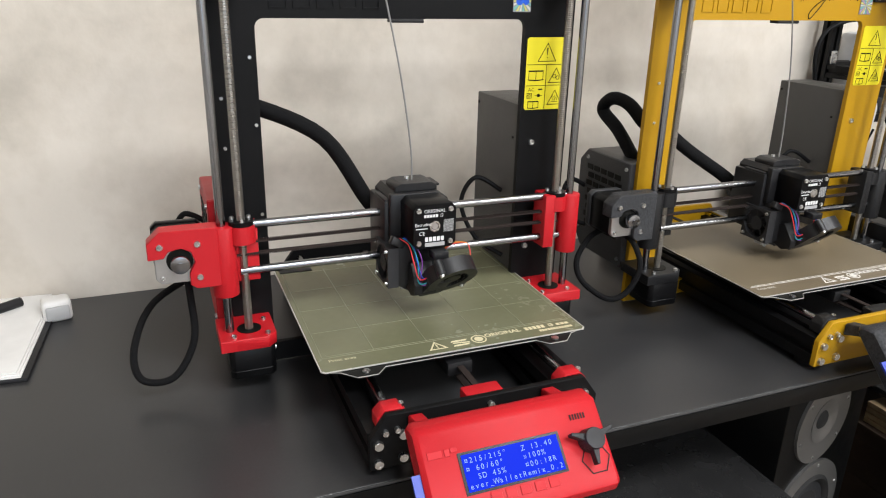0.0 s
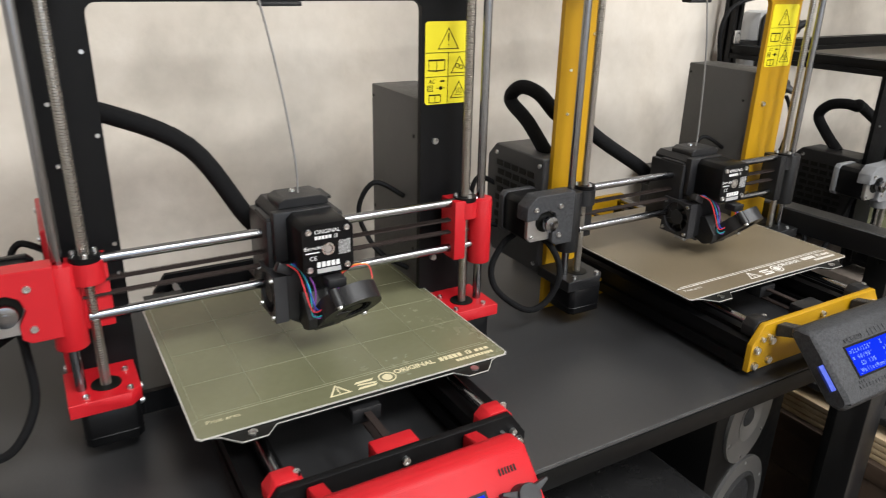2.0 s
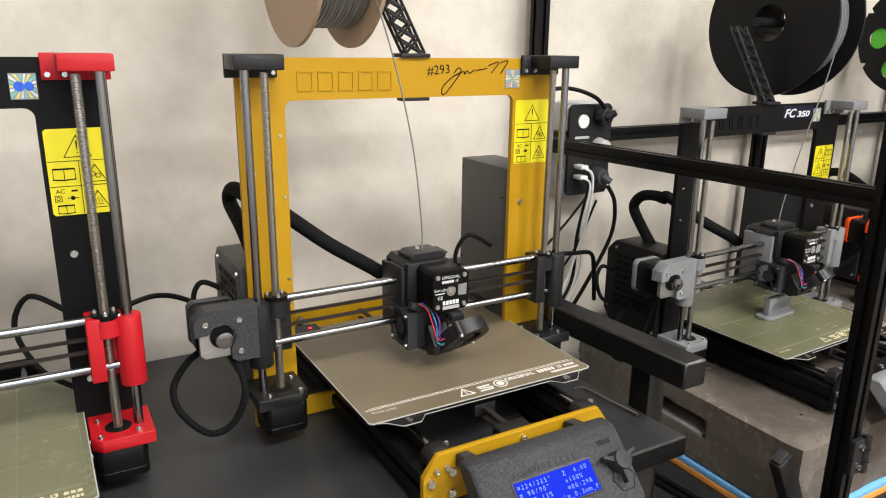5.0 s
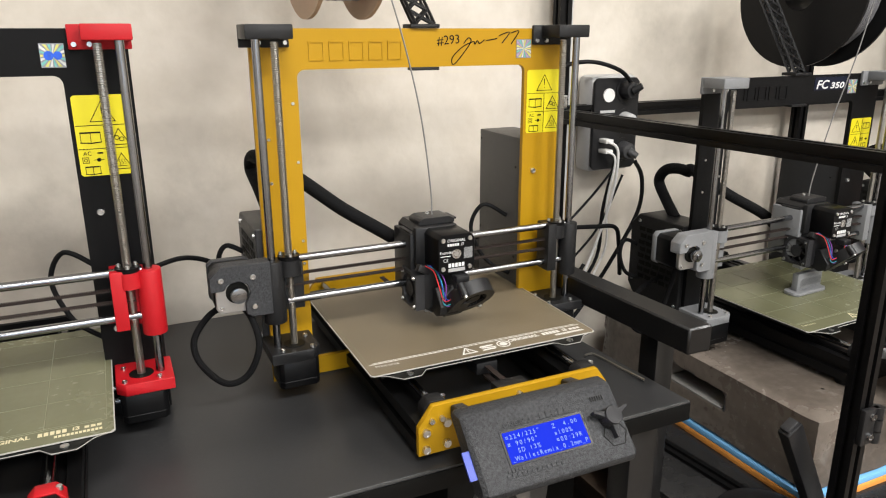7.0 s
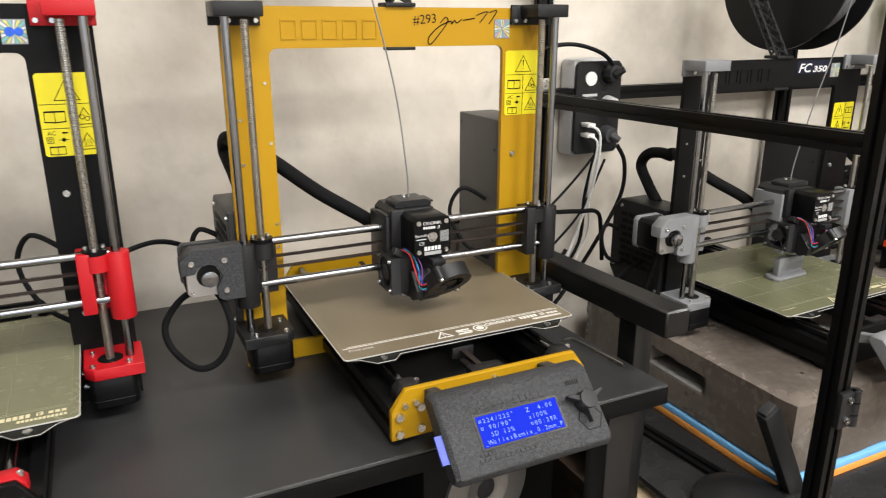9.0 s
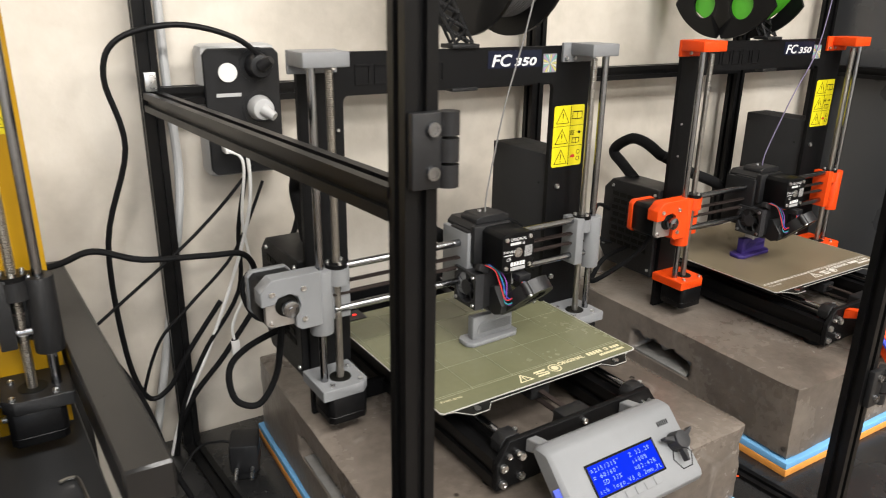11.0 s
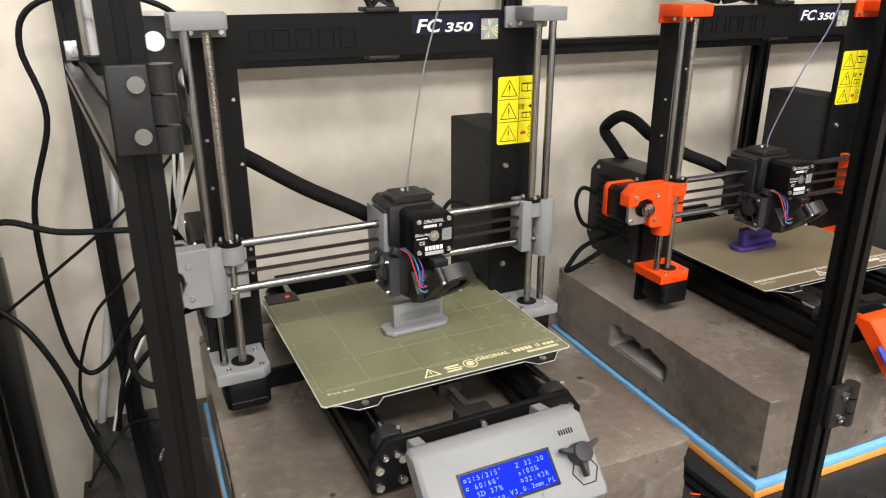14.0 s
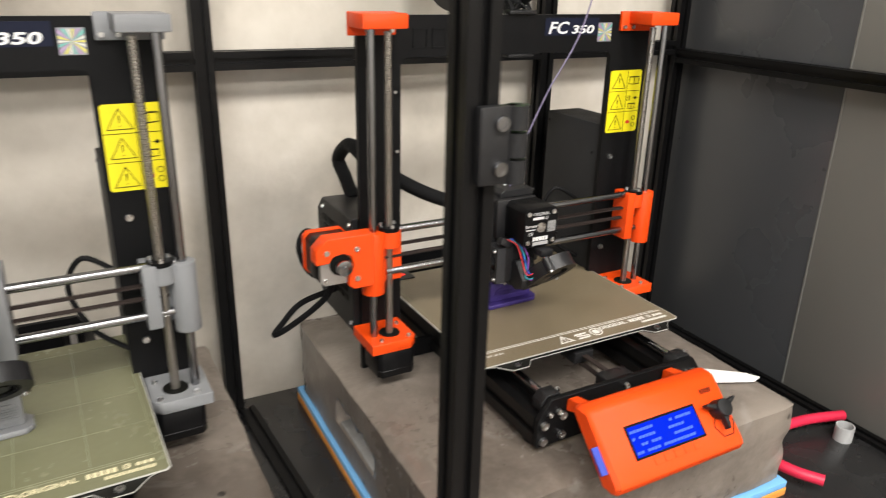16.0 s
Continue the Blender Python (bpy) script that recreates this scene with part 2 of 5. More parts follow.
M_FIL_PURPLE = material("purple_filament", (0.17, 0.145, 0.24), 0.35)
M_PRINT_GREY = printed("silver_grey_print", (0.20, 0.204, 0.212), 0.30)
M_PRINT_PURPLE = printed("purple_print", (0.042, 0.026, 0.15), 0.4)
M_WIRE = {k: material(k + "_wire", c, 0.5) for k, c in dict(red=(0.6, 0.03, 0.04), teal=(0.02, 0.30, 0.34), blue=(0.02, 0.06, 0.42), violet=(0.20, 0.05, 0.30), black=(0.008, 0.008, 0.009), orange=(0.6, 0.2, 0.02)).items()}
M_LED = glow("red_indicator", (1.0, 0.03, 0.02), 3.0)
M_WHITE = material("white_plastic", (0.72, 0.71, 0.69), 0.4)
M_LTGREY = material("light_grey_plastic", (0.42, 0.42, 0.42), 0.45)
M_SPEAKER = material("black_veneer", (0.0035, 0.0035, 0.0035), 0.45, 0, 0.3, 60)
M_SILVER = material("brushed_silver_plate", (0.30, 0.295, 0.285), 0.42, 0.85, 0.1, 200)
M_CONE = material("dark_speaker_cone", (0.02, 0.02, 0.02), 0.7)
M_WOOD = two_scale("raw_plywood", ((0.34, 0.24, 0.13), (0.44, 0.33, 0.19), (0.54, 0.42, 0.27)), 0.65, 12.0, 90.0)
M_CRATE = two_scale("dark_brown_wood", ((0.025, 0.015, 0.009), (0.042, 0.026, 0.016), (0.065, 0.042, 0.027)), 0.55, 8.0, 80.0)
M_TAN = material("tan_cardboard_flange", (0.46, 0.34, 0.24), 0.7, 0, 0.1, 40)
M_SPOOL = material("black_spool_plastic", (0.0085, 0.0085, 0.009), 0.35, 0, 0.1, 40)
M_GREEN = material("green_filament", (0.10, 0.52, 0.03), 0.4)
M_FIL_GREY = material("grey_filament_winding", (0.20, 0.20, 0.21), 0.4, 0, 0.2, 500)
M_PAPER = material("white_paper", (0.74, 0.73, 0.71), 0.8)
M_REDGRIP = material("red_dipped_grip", (0.62, 0.02, 0.06), 0.4)
M_BADGE = material("dark_blue_badge", (0.009, 0.011, 0.024), 0.4)


# ---- mesh helpers ----
def join(*bms):
    out = bmesh.new()
    for b in bms:
        me = bpy.data.meshes.new("tmp")
        b.to_mesh(me)
        out.from_mesh(me)
        bpy.data.meshes.remove(me)
        b.free()
    return out


def box(x0, x1, y0, y1, z0, z1, bev=0.0, seg=2):
    bm = bmesh.new()
    bmesh.ops.create_cube(bm, size=1)
    for v in bm.verts:
        v.co = ((x0 + x1) / 2 + v.co.x * (x1 - x0), (y0 + y1) / 2 + v.co.y * (y1 - y0), (z0 + z1) / 2 + v.co.z * (z1 - z0))
    if bev:
        bmesh.ops.bevel(bm, geom=list(bm.edges), offset=bev, segments=seg, affect="EDGES", profile=0.5)
    return bm


def cyl(p0, p1, r, seg=20, r2=None, bev=0.0):
    p0, p1 = Vector(p0), Vector(p1)
    d = p1 - p0
    bm = bmesh.new()
    bmesh.ops.create_cone(bm, cap_ends=True, segments=seg, radius1=r, radius2=r if r2 is None else r2, depth=d.length)
    if bev:
        es = [e for e in bm.edges if abs(e.verts[0].co.z - e.verts[1].co.z) < 1e-6]
        bmesh.ops.bevel(bm, geom=es, offset=bev, segments=2, affect="EDGES", profile=0.5)
    m = Matrix.Translation((p0 + p1) / 2) @ d.to_track_quat("Z", "Y").to_matrix().to_4x4()
    bmesh.ops.transform(bm, matrix=m, verts=bm.verts)
    return bm


def ring(p0, p1, r_out, r_in, seg=28):
    """A tube with an open bore."""
    p0, p1 = Vector(p0), Vector(p1)
    d = p1 - p0
    q = d.to_track_quat("Z", "Y").to_matrix()
    bm = bmesh.new()
    rows = []
    for r, o in ((r_out, 0), (r_out, 1), (r_in, 1), (r_in, 0)):
        rows.append([bm.verts.new(p0 + d * o + q @ Vector((r * math.cos(a), r * math.sin(a), 0))) for a in [2 * math.pi * i / seg for i in range(seg)]])
    for k in range(4):
        a, b = rows[k], rows[(k + 1) % 4]
        for i in range(seg):
            bm.faces.new((a[i], a[(i + 1) % seg], b[(i + 1) % seg], b[i]))
    bmesh.ops.recalc_face_normals(bm, faces=bm.faces)
    return bm


def prism(poly, axis, a, b, bev=0.0):
    """A polygon in the plane across axis ('x': (y, z), 'y': (x, z), 'z': (x, y)), from a to b along it."""
    bm = bmesh.new()
    put = {"x": lambda u, v, w: (w, u, v), "y": lambda u, v, w: (u, w, v), "z": lambda u, v, w: (u, v, w)}[axis]
    f = bm.faces.new([bm.verts.new(put(u, v, a)) for u, v in poly])
    r = bmesh.ops.extrude_face_region(bm, geom=[f])
    off = Vector(put(0, 0, b - a))
    for g in r["geom"]:
        if isinstance(g, bmesh.types.BMVert):
            g.co += off
    bmesh.ops.recalc_face_normals(bm, faces=bm.faces)
    if bev:
        bmesh.ops.bevel(bm, geom=list(bm.edges), offset=bev, segments=1, affect="EDGES")
    return bm


def tube(points, r, seg=10, close=False, smooth=6):
    """A round cable along a smooth line through the points."""
    P = [Vector(p) for p in points]
    pts = []
    for i in range(len(P) - 1):
        p0, p1, p2, p3 = P[max(i - 1, 0)], P[i], P[i + 1], P[min(i + 2, len(P) - 1)]
        for k in range(smooth):
            t = k / smooth
            pts.append(0.5 * ((2 * p1) + (p2 - p0) * t + (2 * p0 - 5 * p1 + 4 * p2 - p3) * t * t + (3 * p1 - p0 - 3 * p2 + p3) * t ** 3))
    pts.append(P[-1])
    bm = bmesh.new()
    rows, up = [], Vector((0.3, 0.2, 1)).normalized()
    for i, p in enumerate(pts):
        d = (pts[min(i + 1, len(pts) - 1)] - pts[max(i - 1, 0)]).normalized()
        u = up - d * up.dot(d)
        if u.length < 1e-4:
            u = d.orthogonal()
        u.normalize()
        up = u
        v = d.cross(u)
        rows.append([bm.verts.new(p + r * (u * math.cos(a) + v * math.sin(a))) for a in [2 * math.pi * k / seg for k in range(seg)]])
    for a, b in zip(rows, rows[1:]):
        for i in range(seg):
            bm.faces.new((a[i], a[(i + 1) % seg], b[(i + 1) % seg], b[i]))
    bm.faces.new(rows[0][::-1])
    bm.faces.new(rows[-1])
    bmesh.ops.recalc_face_normals(bm, faces=bm.faces)
    return bm


def moved(bm, m):
    bmesh.ops.transform(bm, matrix=m, verts=bm.verts)
    return bm


def letters(body, size, m, align="LEFT", depth=0.0, bold=0.0):
    cu = bpy.data.curves.new("letters", "FONT")
    cu.body, cu.size, cu.align_x, cu.extrude, cu.resolution_u = body, size, align, depth, 3
    cu.offset = bold
    ob = bpy.data.objects.new("letters", cu)
    scene.collection.objects.link(ob)
    bpy.context.view_layer.update()
    me = bpy.data.meshes.new_from_object(ob.evaluated_get(bpy.context.evaluated_depsgraph_get()))
    bm = bmesh.new()
    bm.from_mesh(me)
    bpy.data.objects.remove(ob)
    bpy.data.curves.remove(cu)
    bpy.data.meshes.remove(me)
    return moved(bm, m)


GLYPHS = {}


def glyph(ch):
    if ch not in GLYPHS:
        b = letters(ch, 1.0, Matrix.Identity(4), "CENTER")
        GLYPHS[ch] = bpy.data.meshes.new("glyph")
        b.to_mesh(GLYPHS[ch])
        b.free()
    return GLYPHS[ch]


def display_row(text, pitch, size, m):
    """A row of evenly spaced characters."""
    out = bmesh.new()
    for k, ch in enumerate(text):
        if ch != " ":
            one = bmesh.new()
            one.from_mesh(glyph(ch))
            out = join(out, moved(one, m @ Matrix.Translation((pitch * (k + 0.5), 0, 0)) @ Matrix.Diagonal((size * 0.92, size, 1, 1))))
    return out


def finish(name, bm, mat):
    me = bpy.data.meshes.new(name)
    bm.to_mesh(me)
    bm.free()
    me.materials.append(mat)
    me.polygons.foreach_set("use_smooth", [True] * len(me.polygons))
    me.set_sharp_from_angle(angle=radians(35))
    return me


def part(name, bm, mat, parent, label=""):
    ob = new(name, finish(name, bm, mat))
    ob.parent = parent
    return tagged(ob, label)


def thing(name, at, label, category, group="", kind="", turn=0):
    ob = new(name)
    ob.empty_display_size = 0.05
    ob.matrix_basis = pose(*at, 0, 0, turn)
    return tagged(ob, label, category, group, kind)


def solid(name, bm, mat, label, category, group="", kind=""):
    return tagged(new(name, finish(name, bm, mat)), label, category, group, kind)


def structure(name, bm, mat, label):
    return solid(name, bm, mat, label, name.split("_")[0], "", "structure")


FRONT = Matrix(((1, 0, 0, 0), (0, 0, -1, 0), (0, 1, 0, 0), (0, 0, 0, 1)))  # lays flat drawings upright, facing -y


def upright(x, y, z):
    return Matrix.Translation((x, y, z)) @ FRONT


# ---- structure ----
WALL_Y = 0.900
structure("wall_north", box(-2.5, 4.5, WALL_Y, WALL_Y + 0.12, 0, 2.7), M_WALL, "beige mottled plaster wall behind the printers")
structure("wall_south", join(box(-2.5, -0.6, -3.72, -3.6, 0, 2.7), box(0.9, 4.5, -3.72, -3.6, 0, 2.7), box(-0.6, 0.9, -3.72, -3.6, 0, 0.9), box(-0.6, 0.9, -3.72, -3.6, 2.2, 2.7)), M_ROOM, "plain room wall with a window opening")
structure("wall_west", box(-2.62, -2.5, -3.72, 1.0, 0, 2.7), M_ROOM, "plain beige room wall")
structure("wall_east", box(4.5, 4.62, -3.72, 1.0, 0, 2.7), M_ROOM, "plain beige room wall")
structure("floor", box(-2.62, 4.62, -3.72, 1.0, -0.1, 0), M_FLOOR, "dark brown room floor")
structure("ceiling", box(-2.62, 4.62, -3.72, 1.0, 2.7, 2.8), M_CEIL, "plain white ceiling")


# ---- the printer ----
LS = 0.1685     # lead screw, from the middle
ROD = 0.186   # smooth rod
RY = -0.031    # depth of the Z rods before the frame's face


def bolt(x, y, z, r=0.0028, h=0.0025, axis=(0, -1, 0)):
    a = Vector(axis)
    p = Vector((x, y, z))
    return join(cyl(p, p + a * h, r, 12, r * 0.9), ring(p + a * h, p + a * (h + 0.0004), r * 0.85, r * 0.5, 12))


def frame_shape():
    """An upright frame plate with rounded corners in its opening."""
    poly = [(-0.187, 0.002), (-0.187, 0.378), (0.181, 0.378), (0.181, 0.002), (0.125, 0.002)]
    r = 0.008
    for cx, cz, a0 in ((0.125 - r, 0.338 - r, 0), (-0.141 + r, 0.338 - r, 90)):
        poly += [(cx + r * math.cos(radians(a0 + 15 * i)), cz + r * math.sin(radians(a0 + 15 * i))) for i in range(7)]
    poly.append((-0.141, 0.002))
    return prism(poly, "y", 0, 0.006)


def lead_screw(x, z0, z1):
    bm = bmesh.new()
    n = int((z1 - z0) / 0.002)
    rows = []
    for i in range(n):
        for dz, r in ((0, 0.0040), (0.0006, 0.0040), (0.001, 0.0032), (0.0016, 0.0032)):
            rows.append([bm.verts.new((x + r * math.cos(a), RY + r * math.sin(a), z0 + i * 0.002 + dz + 0.0003 * math.sin(a))) for a in [2 * math.pi * k / 10 for k in range(10)]])
    for a, b in zip(rows, rows[1:]):
        for i in range(10):
            bm.faces.new((a[i], a[(i + 1) % 10], b[(i + 1) % 10], b[i]))
    return bm


def toothed_belt(x0, x1, y, z, flip):
    n = int((x1 - x0) / 0.002)
    top = [(x0, z + 0.0007 * flip), (x1, z + 0.0007 * flip)]
    teeth = []
    for i in range(n, -1, -1):
        x = x0 + i * 0.002
        teeth += [(min(x + 0.001, x1), z - 0.0014 * flip), (x, z - 0.0014 * flip), (x, z - 0.0004 * flip), (max(x - 0.001, x0), z - 0.0004 * flip)]
    return prism(top + teeth, "y", y, y + 0.006)


def nema(bm_at, size, depth):
    """A stepper motor body with cut corners, along +z from the place given."""
    s, c = size / 2, 0.0045
    poly = [(-s + c, -s), (s - c, -s), (s, -s + c), (s, s - c), (s - c, s), (-s + c, s), (-s, s - c), (-s, -s + c)]
    return moved(prism(poly, "z", 0, depth, 0.0006), bm_at)


def words(x0, x1, n):
    """Letter-wide spans that fill a line of print."""
    w = (x1 - x0) / n
    return [(x0 + w * k, x0 + w * (k + 0.74)) for k in range(n)]


def bars(rows, y):
    """Upright thin bars (x0, x1, z0, z1) standing just proud of a face."""
    return join(*[box(x0, x1, y - 0.0004, y, z0, z1) for x0, x1, z0, z1 in rows])


def warning_triangle(cx, cz, s, y, w=0.0007):
    out = []
    P = [(cx - s / 2, cz - s * 0.43), (cx + s / 2, cz - s * 0.43), (cx, cz + s * 0.43)]
    I = [(cx + (u - cx) * (1 - 3.2 * w / s), cz - s * 0.14 + (v - cz + s * 0.14) * (1 - 3.2 * w / s)) for u, v in P]
    for i in range(3):
        j = (i + 1) % 3
        out.append(prism([P[i], P[j], I[j], I[i]], "y", y - 0.0003, y))
    return out


def sticker_marks(style, x0, x1, z0, z1, y):
    """Pictograms of the two kinds of warning sticker."""
    o, red = [], []
    w, h = x1 - x0, z1 - z0

    def line(a, b, c, d):
        o.append(box(min(a, c) - 0.00025, max(a, c) + 0.00025, y - 0.0003, y, min(b, d) - 0.00025, max(b, d) + 0.00025))

    def frame_at(cx, cz, a, b):
        line(cx - a, cz - b, cx + a, cz - b), line(cx - a, cz + b, cx + a, cz + b), line(cx - a, cz - b, cx - a, cz + b), line(cx + a, cz - b, cx + a, cz + b)

    def book(cx, cz, s):
        for q in (-1, 1):
            o.append(prism([(cx, cz - s * 0.5), (cx + q * s, cz - s * 0.42), (cx + q * s, cz - s * 0.52), (cx, cz - s * 0.62)], "y", y - 0.0003, y))
            line(cx + q * s * 0.92, cz - s * 0.42, cx + q * s * 0.92, cz + s * 0.55)
            line(cx, cz + s * 0.45, cx + q * s * 0.9, cz + s * 0.55)
        line(cx, cz - s * 0.55, cx, cz + s * 0.45)

    def bang(cx, cz, s):
        o.append(prism([(cx - 0.0007, cz + s * 0.2), (cx + 0.0007, cz + s * 0.2), (cx + 0.0003, cz - s * 0.12), (cx - 0.0003, cz - s * 0.12)], "y", y - 0.0003, y))
        line(cx, cz - s * 0.27, cx + 0.0002, cz - s * 0.25)

    def curls(cx, cz, s):
        for k in (-1, 0, 1):
            o.append(tube([(cx + k * s * 0.16, y, cz - s * 0.2), (cx + k * s * 0.16 + 0.0008, y, cz - s * 0.08), (cx + k * s * 0.16 - 0.0006, y, cz + s * 0.04), (cx + k * s * 0.16 + 0.0004, y, cz + s * 0.16)], 0.0003, 4, smooth=3))
        line(cx - s * 0.25, cz - s * 0.28, cx + s * 0.25, cz - s * 0.28)

    def plug(cx, cz):
        frame_at(cx - 0.006, cz, 0.0025, 0.0025)
        o.append(ring((cx - 0.006, y - 0.0003, cz), (cx - 0.006, y, cz), 0.0016, 0.0011, 12))
        line(cx + 0.001, cz, cx + 0.009, cz)
        o.append(cyl((cx + 0.005, y - 0.0003, cz), (cx + 0.005, y, cz), 0.0018, 10))

    if style == "three":
        for k in range(3):
            zc = z1 - h * (k + 0.5) / 3
            o.extend(warning_triangle(x0 + w * 0.29, zc, w * 0.44, y))
            bang(x0 + w * 0.29, zc - 0.001, w * 0.4)
            if k:
                line(x0 + 0.001, z1 - h * k / 3, x1 - 0.001, z1 - h * k / 3)
        line(x0 + w * 0.55, z0 + 0.001, x0 + w * 0.55, z1 - 0.001)
        book(x0 + w * 0.77, z1 - h / 6, w * 0.17)
        plug(x0 + w * 0.76, z1 - h * 0.45)
        book(x0 + w * 0.76, z1 - h * 0.58, w * 0.12)
        for q in (-1, 1):
            red.append(box(x0 + w * 0.62, x0 + w * 0.76, y - 0.0003, y, z0 + h * 0.155 + q * 0.0006 - 0.0008, z0 + h * 0.155 + q * 0.0006 + 0.0008))
        red.append(cyl((x0 + w * 0.69, y - 0.0004, z0 + h * 0.16), (x0 + w * 0.69, y, z0 + h * 0.16), 0.0022, 10))
        for q in (0.22, 0.11):
            o.append(ring((x0 + w * 0.87, y - 0.0003, z0 + h * q), (x0 + w * 0.87, y, z0 + h * q), 0.0028, 0.0022, 16))
    else:
        o.extend(warning_triangle(x0 + w * 0.5, z1 - h * 0.2, w * 0.46, y))
        bang(x0 + w * 0.5, z1 - h * 0.2, w * 0.46)
        line(x0 + 0.001, z1 - h * 0.37, x1 - 0.001, z1 - h * 0.37)
        line(x0 + 0.001, z1 - h * 0.66, x1 - 0.001, z1 - h * 0.66)
        line(x0 + w * 0.5, z0 + 0.001, x0 + w * 0.5, z1 - h * 0.37)
        book(x0 + w * 0.25, z1 - h * 0.52, w * 0.19)
        o.extend(warning_triangle(x0 + w * 0.75, z1 - h * 0.52, w * 0.38, y))
        for dx, dz in ((-0.002, -0.001), (0.002, -0.0025)):
            o.append(ring((x0 + w * 0.75 + dx, y - 0.0003, z1 - h * 0.52 + dz), (x0 + w * 0.75 + dx, y, z1 - h * 0.52 + dz), 0.0022, 0.0016, 14))
        o.extend(warning_triangle(x0 + w * 0.75, z1 - h * 0.83, w * 0.38, y))
        curls(x0 + w * 0.75, z1 - h * 0.84, w * 0.3)
        o.append(letters("AC", 0.0052, upright(x0 + w * 0.08, y - 0.0002, z1 - h * 0.74)))
        o.append(box(x0 + w * 0.33, x0 + w * 0.43, y - 0.0003, y, z1 - h * 0.725, z1 - h * 0.705))
        plug(x0 + w * 0.24, z1 - h * 0.80)
        book(x0 + w * 0.22, z1 - h * 0.93, w * 0.14)
    return o, red


def printer(at, turn, frame_mat, plastic, lcd_plastic, zu, ex, bed_y, sheet, ink, lines, label, sticker, logo, psu_mat, box_mat, idler, x_end, body_mat, holder_mat, shift, sz1, hx0, hz1, cable):
    """One bed-slinging filament printer. zu: height of the upper X rod; ex: place of the tool head; bed_y: the sheet's front edge."""
    P = thing("filament_printer", at, label, "3D printer", "printers along the wall", "", turn)
    # upright frame
    fr = part("frame", join(frame_shape(), box(-0.1408, 0.1248, 0.0, 0.006, 0.002, 0.022)), frame_mat, P)
    holes = [(-0.147, 0.305), (-0.145, 0.245), (-0.174, 0.27), (-0.174, 0.225), (-0.145, 0.16), (-0.145, 0.135), (-0.147, 0.04)]
    for hx, hz in holes:
        part("screw", cyl((hx, 0, hz), (hx, -0.0012, hz), 0.0016, 10), M_STEEL, fr)
    for hx, hz in ((0.140, 0.2135), (0.140, 0.096)):
        part("screw", bolt(hx, 0, hz, 0.0034, 0.0022), M_STEEL, fr)
    # pressed brand mark as plain outlines
    marks = []
    for k in range(5):
        x0 = -0.128 + k * 0.0212
        for a, b, c, d in ((0, 0.0012, 0, 0.019), (0.0148, 0.0160, 0, 0.019), (0.0012, 0.0148, 0.0178, 0.019), (0.0012, 0.0148, 0, 0.0012)):
            marks.append(box(x0 + a, x0 + b, -0.0010, 0, 0.3465 + c, 0.3465 + d))
    part("pressed_mark", join(*marks), frame_mat, fr)
    # hologram
    part("hologram", box(hx0, hx0 + 0.0195, -0.0006, 0, hz1 - 0.0205, hz1), M_HOLO, fr, "square silver hologram sticker with bright rays")
    rays = []
    hcx, hcz = hx0 + 0.00975, hz1 - 0.01025
    for a in range(0, 360, 20):
        fan_pts = [(hcx, hcz)]
        for da in (-6, 6):
            c, q = math.cos(radians(a + da)), math.sin(radians(a + da))
            k = 0.0094 / max(abs(c), abs(q))
            fan_pts.append((hcx + c * k, hcz + q * k))
        rays.append(prism(fan_pts, "y", -0.0009, -0.0006))
    for k, b in enumerate(rays):
        part("hologram_ray", b, M_HOLO_RAY[k % (3 if sticker == "mixed" else 4)], fr)
    if sticker == "mixed":
        part("hologram_disc", join(cyl((hcx - 0.003, -0.0011, hcz), (hcx - 0.003, -0.0009, hcz), 0.004, 14), cyl((hcx + 0.004, -0.0011, hcz), (hcx + 0.004, -0.0009, hcz), 0.0036, 14)), M_HOLO_BLUE, fr)
    # warning sticker
    sx0, sx1, sz0 = 0.1285, 0.1760, sz1 - 0.073
    st = part("warning_sticker", prism([(sx0 + 0.002, sz0), (sx1 - 0.002, sz0), (sx1, sz0 + 0.002), (sx1, sz1 - 0.002), (sx1 - 0.002, sz1), (sx0 + 0.002, sz1), (sx0, sz1 - 0.002), (sx0, sz0 + 0.002)], "y", -0.0006, -0.0001), M_STICKER, fr, "yellow warning sticker with black pictograms")
    marks, red = sticker_marks("three" if sticker == "three" else "grid", sx0, sx1, sz0, sz1, -0.0006)
    part("pictogram", join(*marks), M_INK, st)
    if red:
        part("red_pictogram", join(*red), M_REDINK, st)
    if logo:
        part("badge", box(0.030, 0.104, -0.0005, 0, 0.3560, 0.3745, 0), M_BADGE, fr)
        slant = Matrix(((1, 0.28, 0, 0), (0, 1, 0, 0), (0, 0, 1, 0), (0, 0, 0, 1)))
        part("lettering", letters("FC", 0.0175, upright(0.0335, -0.0007, 0.3582) @ slant @ Matrix.Diagonal((1.28, 1, 1, 1)), depth=0.0001, bold=0.0003), M_LABEL_WHITE, fr)
        part("lettering", letters("350", 0.0120, upright(0.0650, -0.0007, 0.3582) @ slant @ Matrix.Diagonal((1.72, 1, 1, 1)), depth=0.0001, bold=0.0003), M_LABEL_WHITE, fr)
